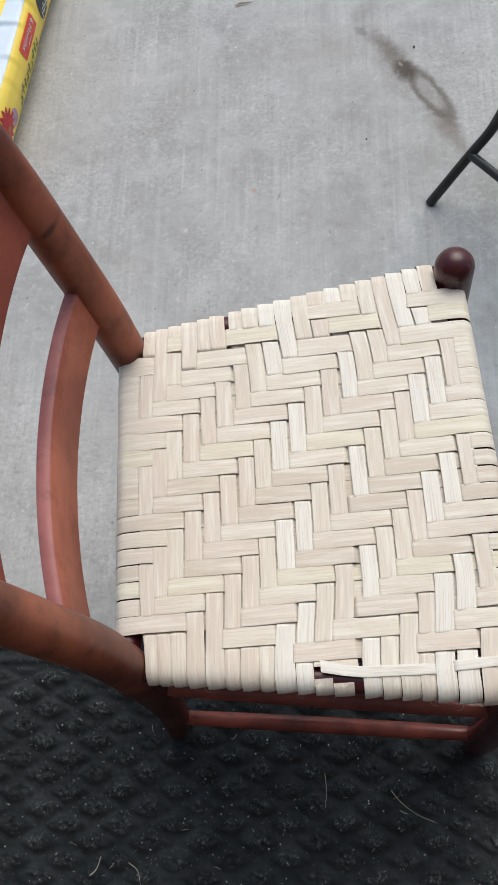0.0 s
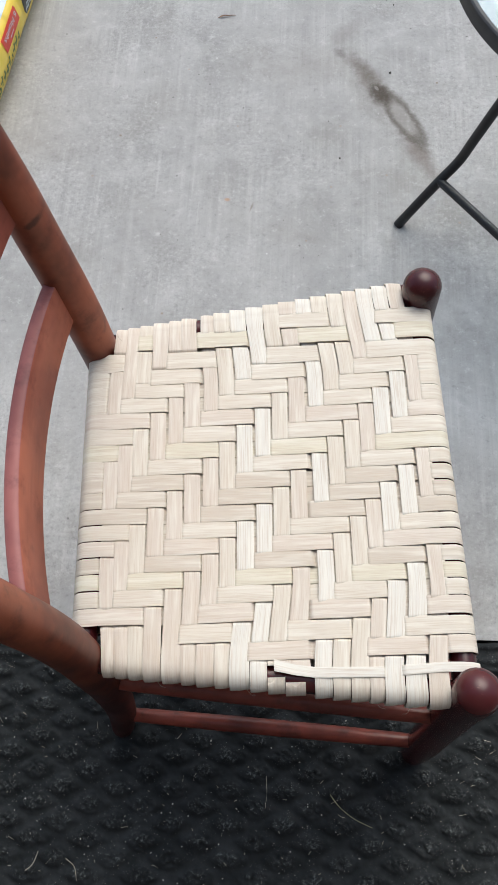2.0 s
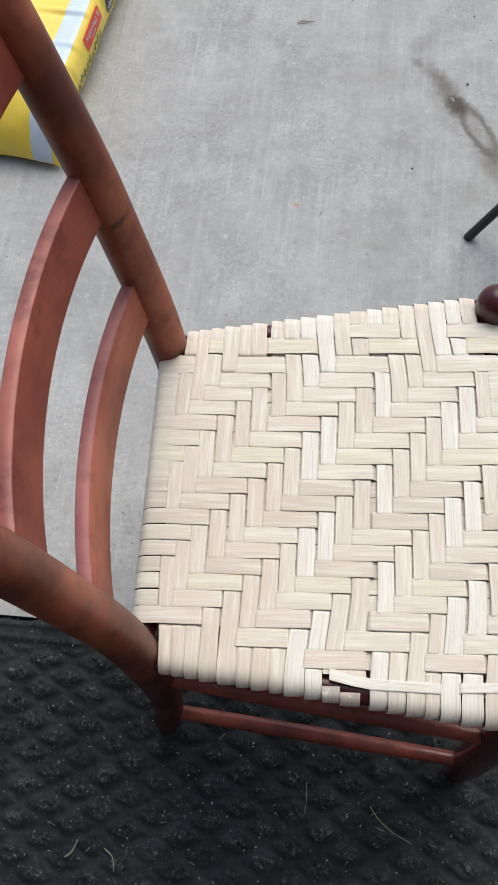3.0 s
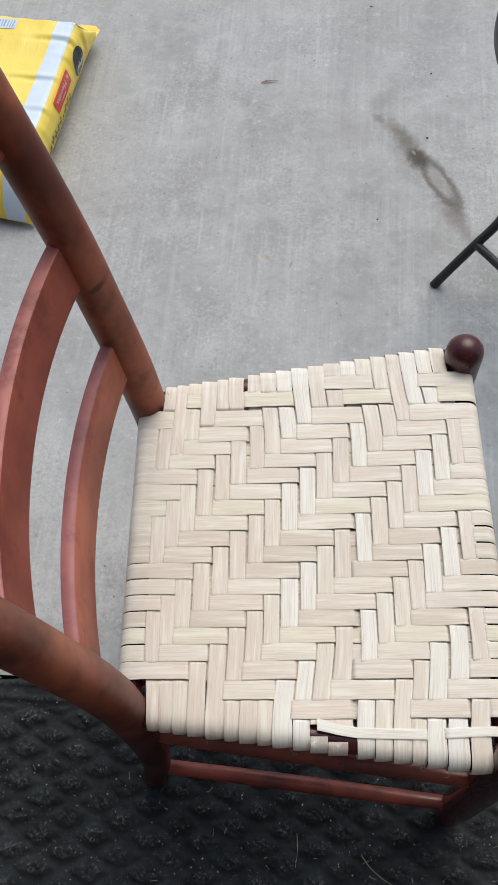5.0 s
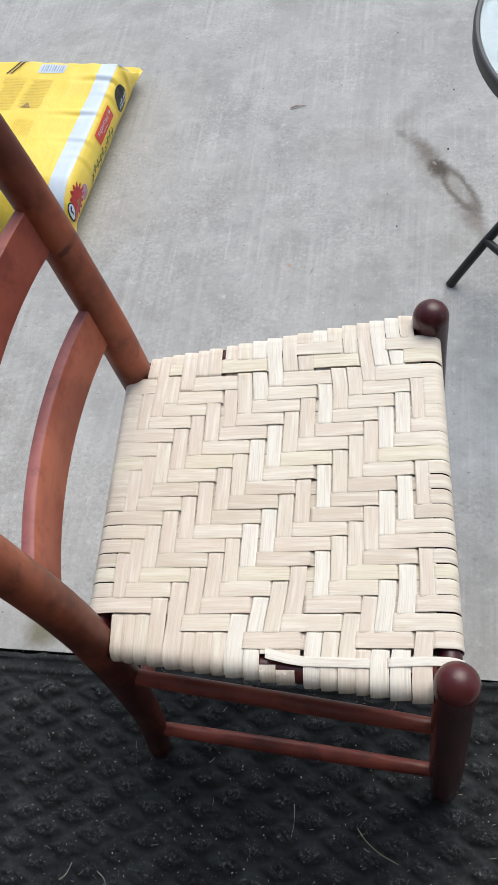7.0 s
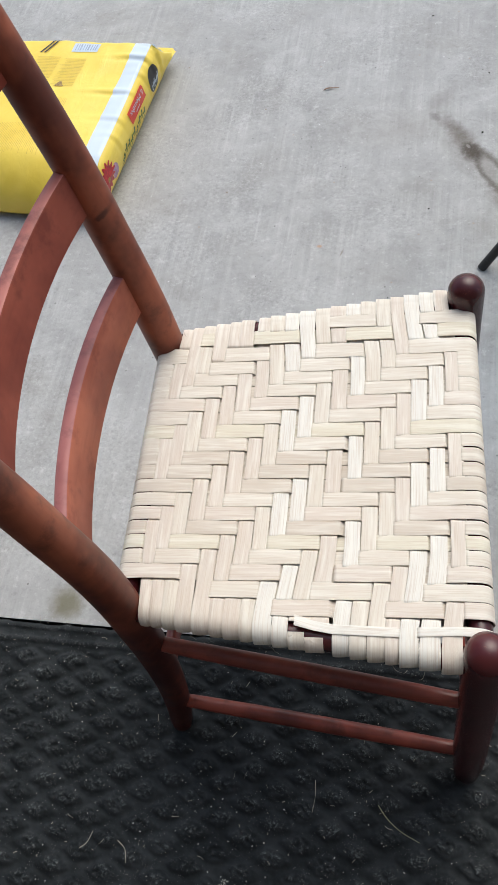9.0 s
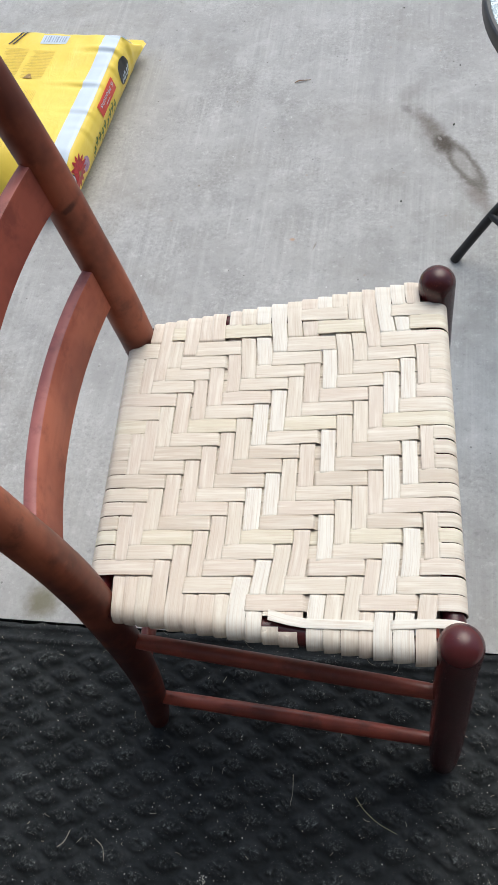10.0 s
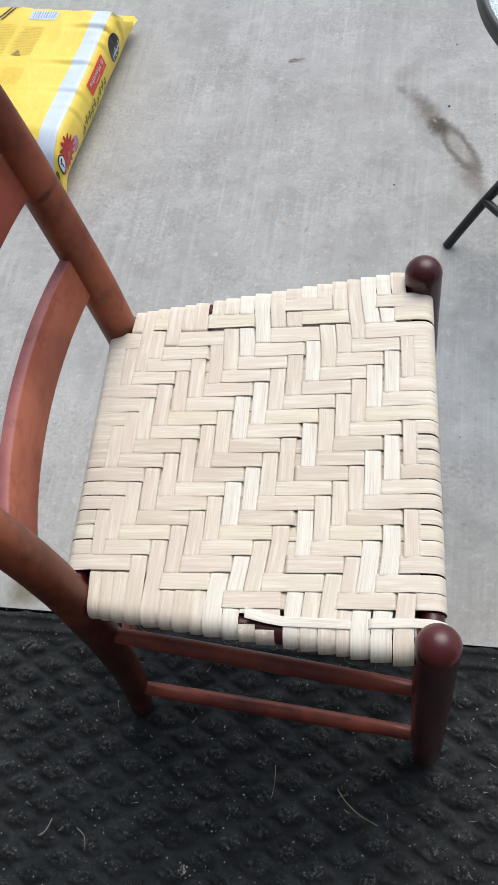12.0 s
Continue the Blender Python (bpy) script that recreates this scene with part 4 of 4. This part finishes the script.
def lettering(words):
    """The words as a flat mesh in a box one wide and one high, from the built-in font."""
    curve = bpy.data.curves.new("words", "FONT")
    curve.body = words
    curve.resolution_u = 3
    ob = bpy.data.objects.new("words", curve)
    me = bpy.data.meshes.new_from_object(ob)
    bpy.data.objects.remove(ob)
    xs, ys = [v.co.x for v in me.vertices], [v.co.y for v in me.vertices]
    for v in me.vertices:
        v.co = Vector(((v.co.x - min(xs)) / (max(xs) - min(xs)), (v.co.y - min(ys)) / (max(ys) - min(ys)), 0.0))
    me.materials.clear()
    return me


soil_bag()


# ---- small litter ----
def bits(name, label, material, places, kind, category):
    """Many small crumbs or chips in one mesh: (x, y, z, size)."""
    verts, faces = [], []
    for x, y, z, size in places:
        b = len(verts)
        t = rs.uniform(0, 6.28)
        sx, sy, sz = size * rs.uniform(0.7, 1.3), size * rs.uniform(0.4, 0.9), size * rs.uniform(0.3, 0.6)
        for px, py, pz in ((1, 0, 0), (0.2, 1, 0), (-1, 0.3, 0), (-0.1, -1, 0), (0.1, 0.1, 1), (0, 0, -0.6)):
            verts.append((x + sx * px * math.cos(t) - sy * py * math.sin(t), y + sx * px * math.sin(t) + sy * py * math.cos(t), z + sz * pz))
        faces += [(b + i, b + (i + 1) % 4, b + 4) for i in range(4)] + [(b + (i + 1) % 4, b + i, b + 5) for i in range(4)]
    ob = new(name, mesh_of(name, verts, faces, material, 0))
    return tagged(ob, label, category, kind=kind)


def stalk(points, r):
    line = smooth_line(points, 4)
    return line, np.linspace(r, r * 0.5, len(line))


def straw_litter(count, seed):
    r = random.Random(seed)
    verts, faces = [], []
    for _ in range(count):
        x, y = r.uniform(-0.55, 0.55), r.uniform(-0.52, -0.075)
        t, size, bend = r.uniform(0, 6.28), r.choice((0.002, 0.002, 0.003, 0.003, 0.004, 0.004, 0.006, 0.010)), r.uniform(-0.5, 0.5)
        z = 0.0150 + r.uniform(0, 0.002)
        w = r.uniform(0.0002, 0.0004)
        b, n = len(verts), 5
        for i in range(n):
            f = i / (n - 1) - 0.5
            px, py = x + size * f * math.cos(t) - bend * size * f * f * math.sin(t), y + size * f * math.sin(t) + bend * size * f * f * math.cos(t)
            for k in range(3):
                a = 2.1 * k
                verts.append((px - w * math.cos(a) * math.sin(t), py + w * math.cos(a) * math.cos(t), z + w * math.sin(a)))
        for i in range(n - 1):
            for k in range(3):
                p, q = b + i * 3 + k, b + i * 3 + (k + 1) % 3
                faces.append((p, q, q + 3, p + 3))
    tagged(new("straw_litter", mesh_of("straw_litter", verts, faces, STRAW, 0)), "short bits of dry straw scattered on the rubber mat", "litter", kind="stuff")


straw_litter(300, 5)
bits("chip_litter", "pale crumbs and wood chips scattered on the rubber mat", CHIP,
     [(rs.uniform(-0.55, 0.55), rs.uniform(-0.55, -0.07), rs.uniform(0.0125, 0.016), rs.choice((0.0004, 0.0005, 0.0006, 0.0008, 0.0013))) for _ in range(900)]
     + [(-0.014 + rs.gauss(0, 0.006), -0.41 + rs.gauss(0, 0.005), 0.016, 0.0013) for _ in range(22)], "stuff", "litter")
bits("grit", "dark specks of grit scattered on the concrete", CRUMB,
     [(rs.uniform(-0.9, 0.9), rs.uniform(0.0, 1.7), 0.0005, rs.choice((0.0006, 0.0008, 0.001, 0.0015))) for _ in range(110)]
     + [(0.289, 1.058, 0.001, 0.0034), (0.19, 0.84, 0.001, 0.0027), (0.299, 1.246, 0.001, 0.003), (0.167, 1.457, 0.001, 0.003), (-0.139, 0.657, 0.001, 0.002)], "stuff", "grit")


def stem(name, label, category, points, r, material):
    line, radii = stalk(points, r)
    return thing(name, label, category, me=tube(name, line, radii, material, 6))


stem("grass_stalk", "long dry grass stalk lying on the rubber mat", "straw", ((0.183, -0.282, 0.0175), (0.196, -0.297, 0.0170), (0.216, -0.311, 0.0175), (0.241, -0.321, 0.0172)), 0.00048, GREENSTRAW)
stem("grass_stalk", "thin pale grass stalk lying on the rubber mat", "straw", ((0.094, -0.262, 0.0165), (0.096, -0.285, 0.017), (0.094, -0.305, 0.0165)), 0.00033, STRAW)
stem("grass_stalk", "bent dry straw lying on the rubber mat", "straw", ((-0.226, -0.396, 0.017), (-0.217, -0.388, 0.018), (-0.212, -0.372, 0.017)), 0.0007, STRAW)
stem("grass_stalk", "curled dry straw lying on the rubber mat", "straw", ((-0.173, -0.379, 0.017), (-0.160, -0.388, 0.018), (-0.155, -0.405, 0.017)), 0.0006, STRAW)


def dry_leaf():
    line = smooth_line(((-0.066, 1.2055, 0.002), (-0.056, 1.2095, 0.004), (-0.045, 1.2115, 0.003), (-0.030, 1.214, 0.0015)), 4)
    w = np.interp(np.linspace(0, 1, len(line)), (0, 0.3, 0.6, 1), (0.0012, 0.0042, 0.0026, 0.0006))
    thing("dry_leaf", "small curled brown leaf on the concrete", "leaf", me=ribbon("dry_leaf", line, w, (-0.25, 0.968, 0), 0.0008, LEAF))


dry_leaf()
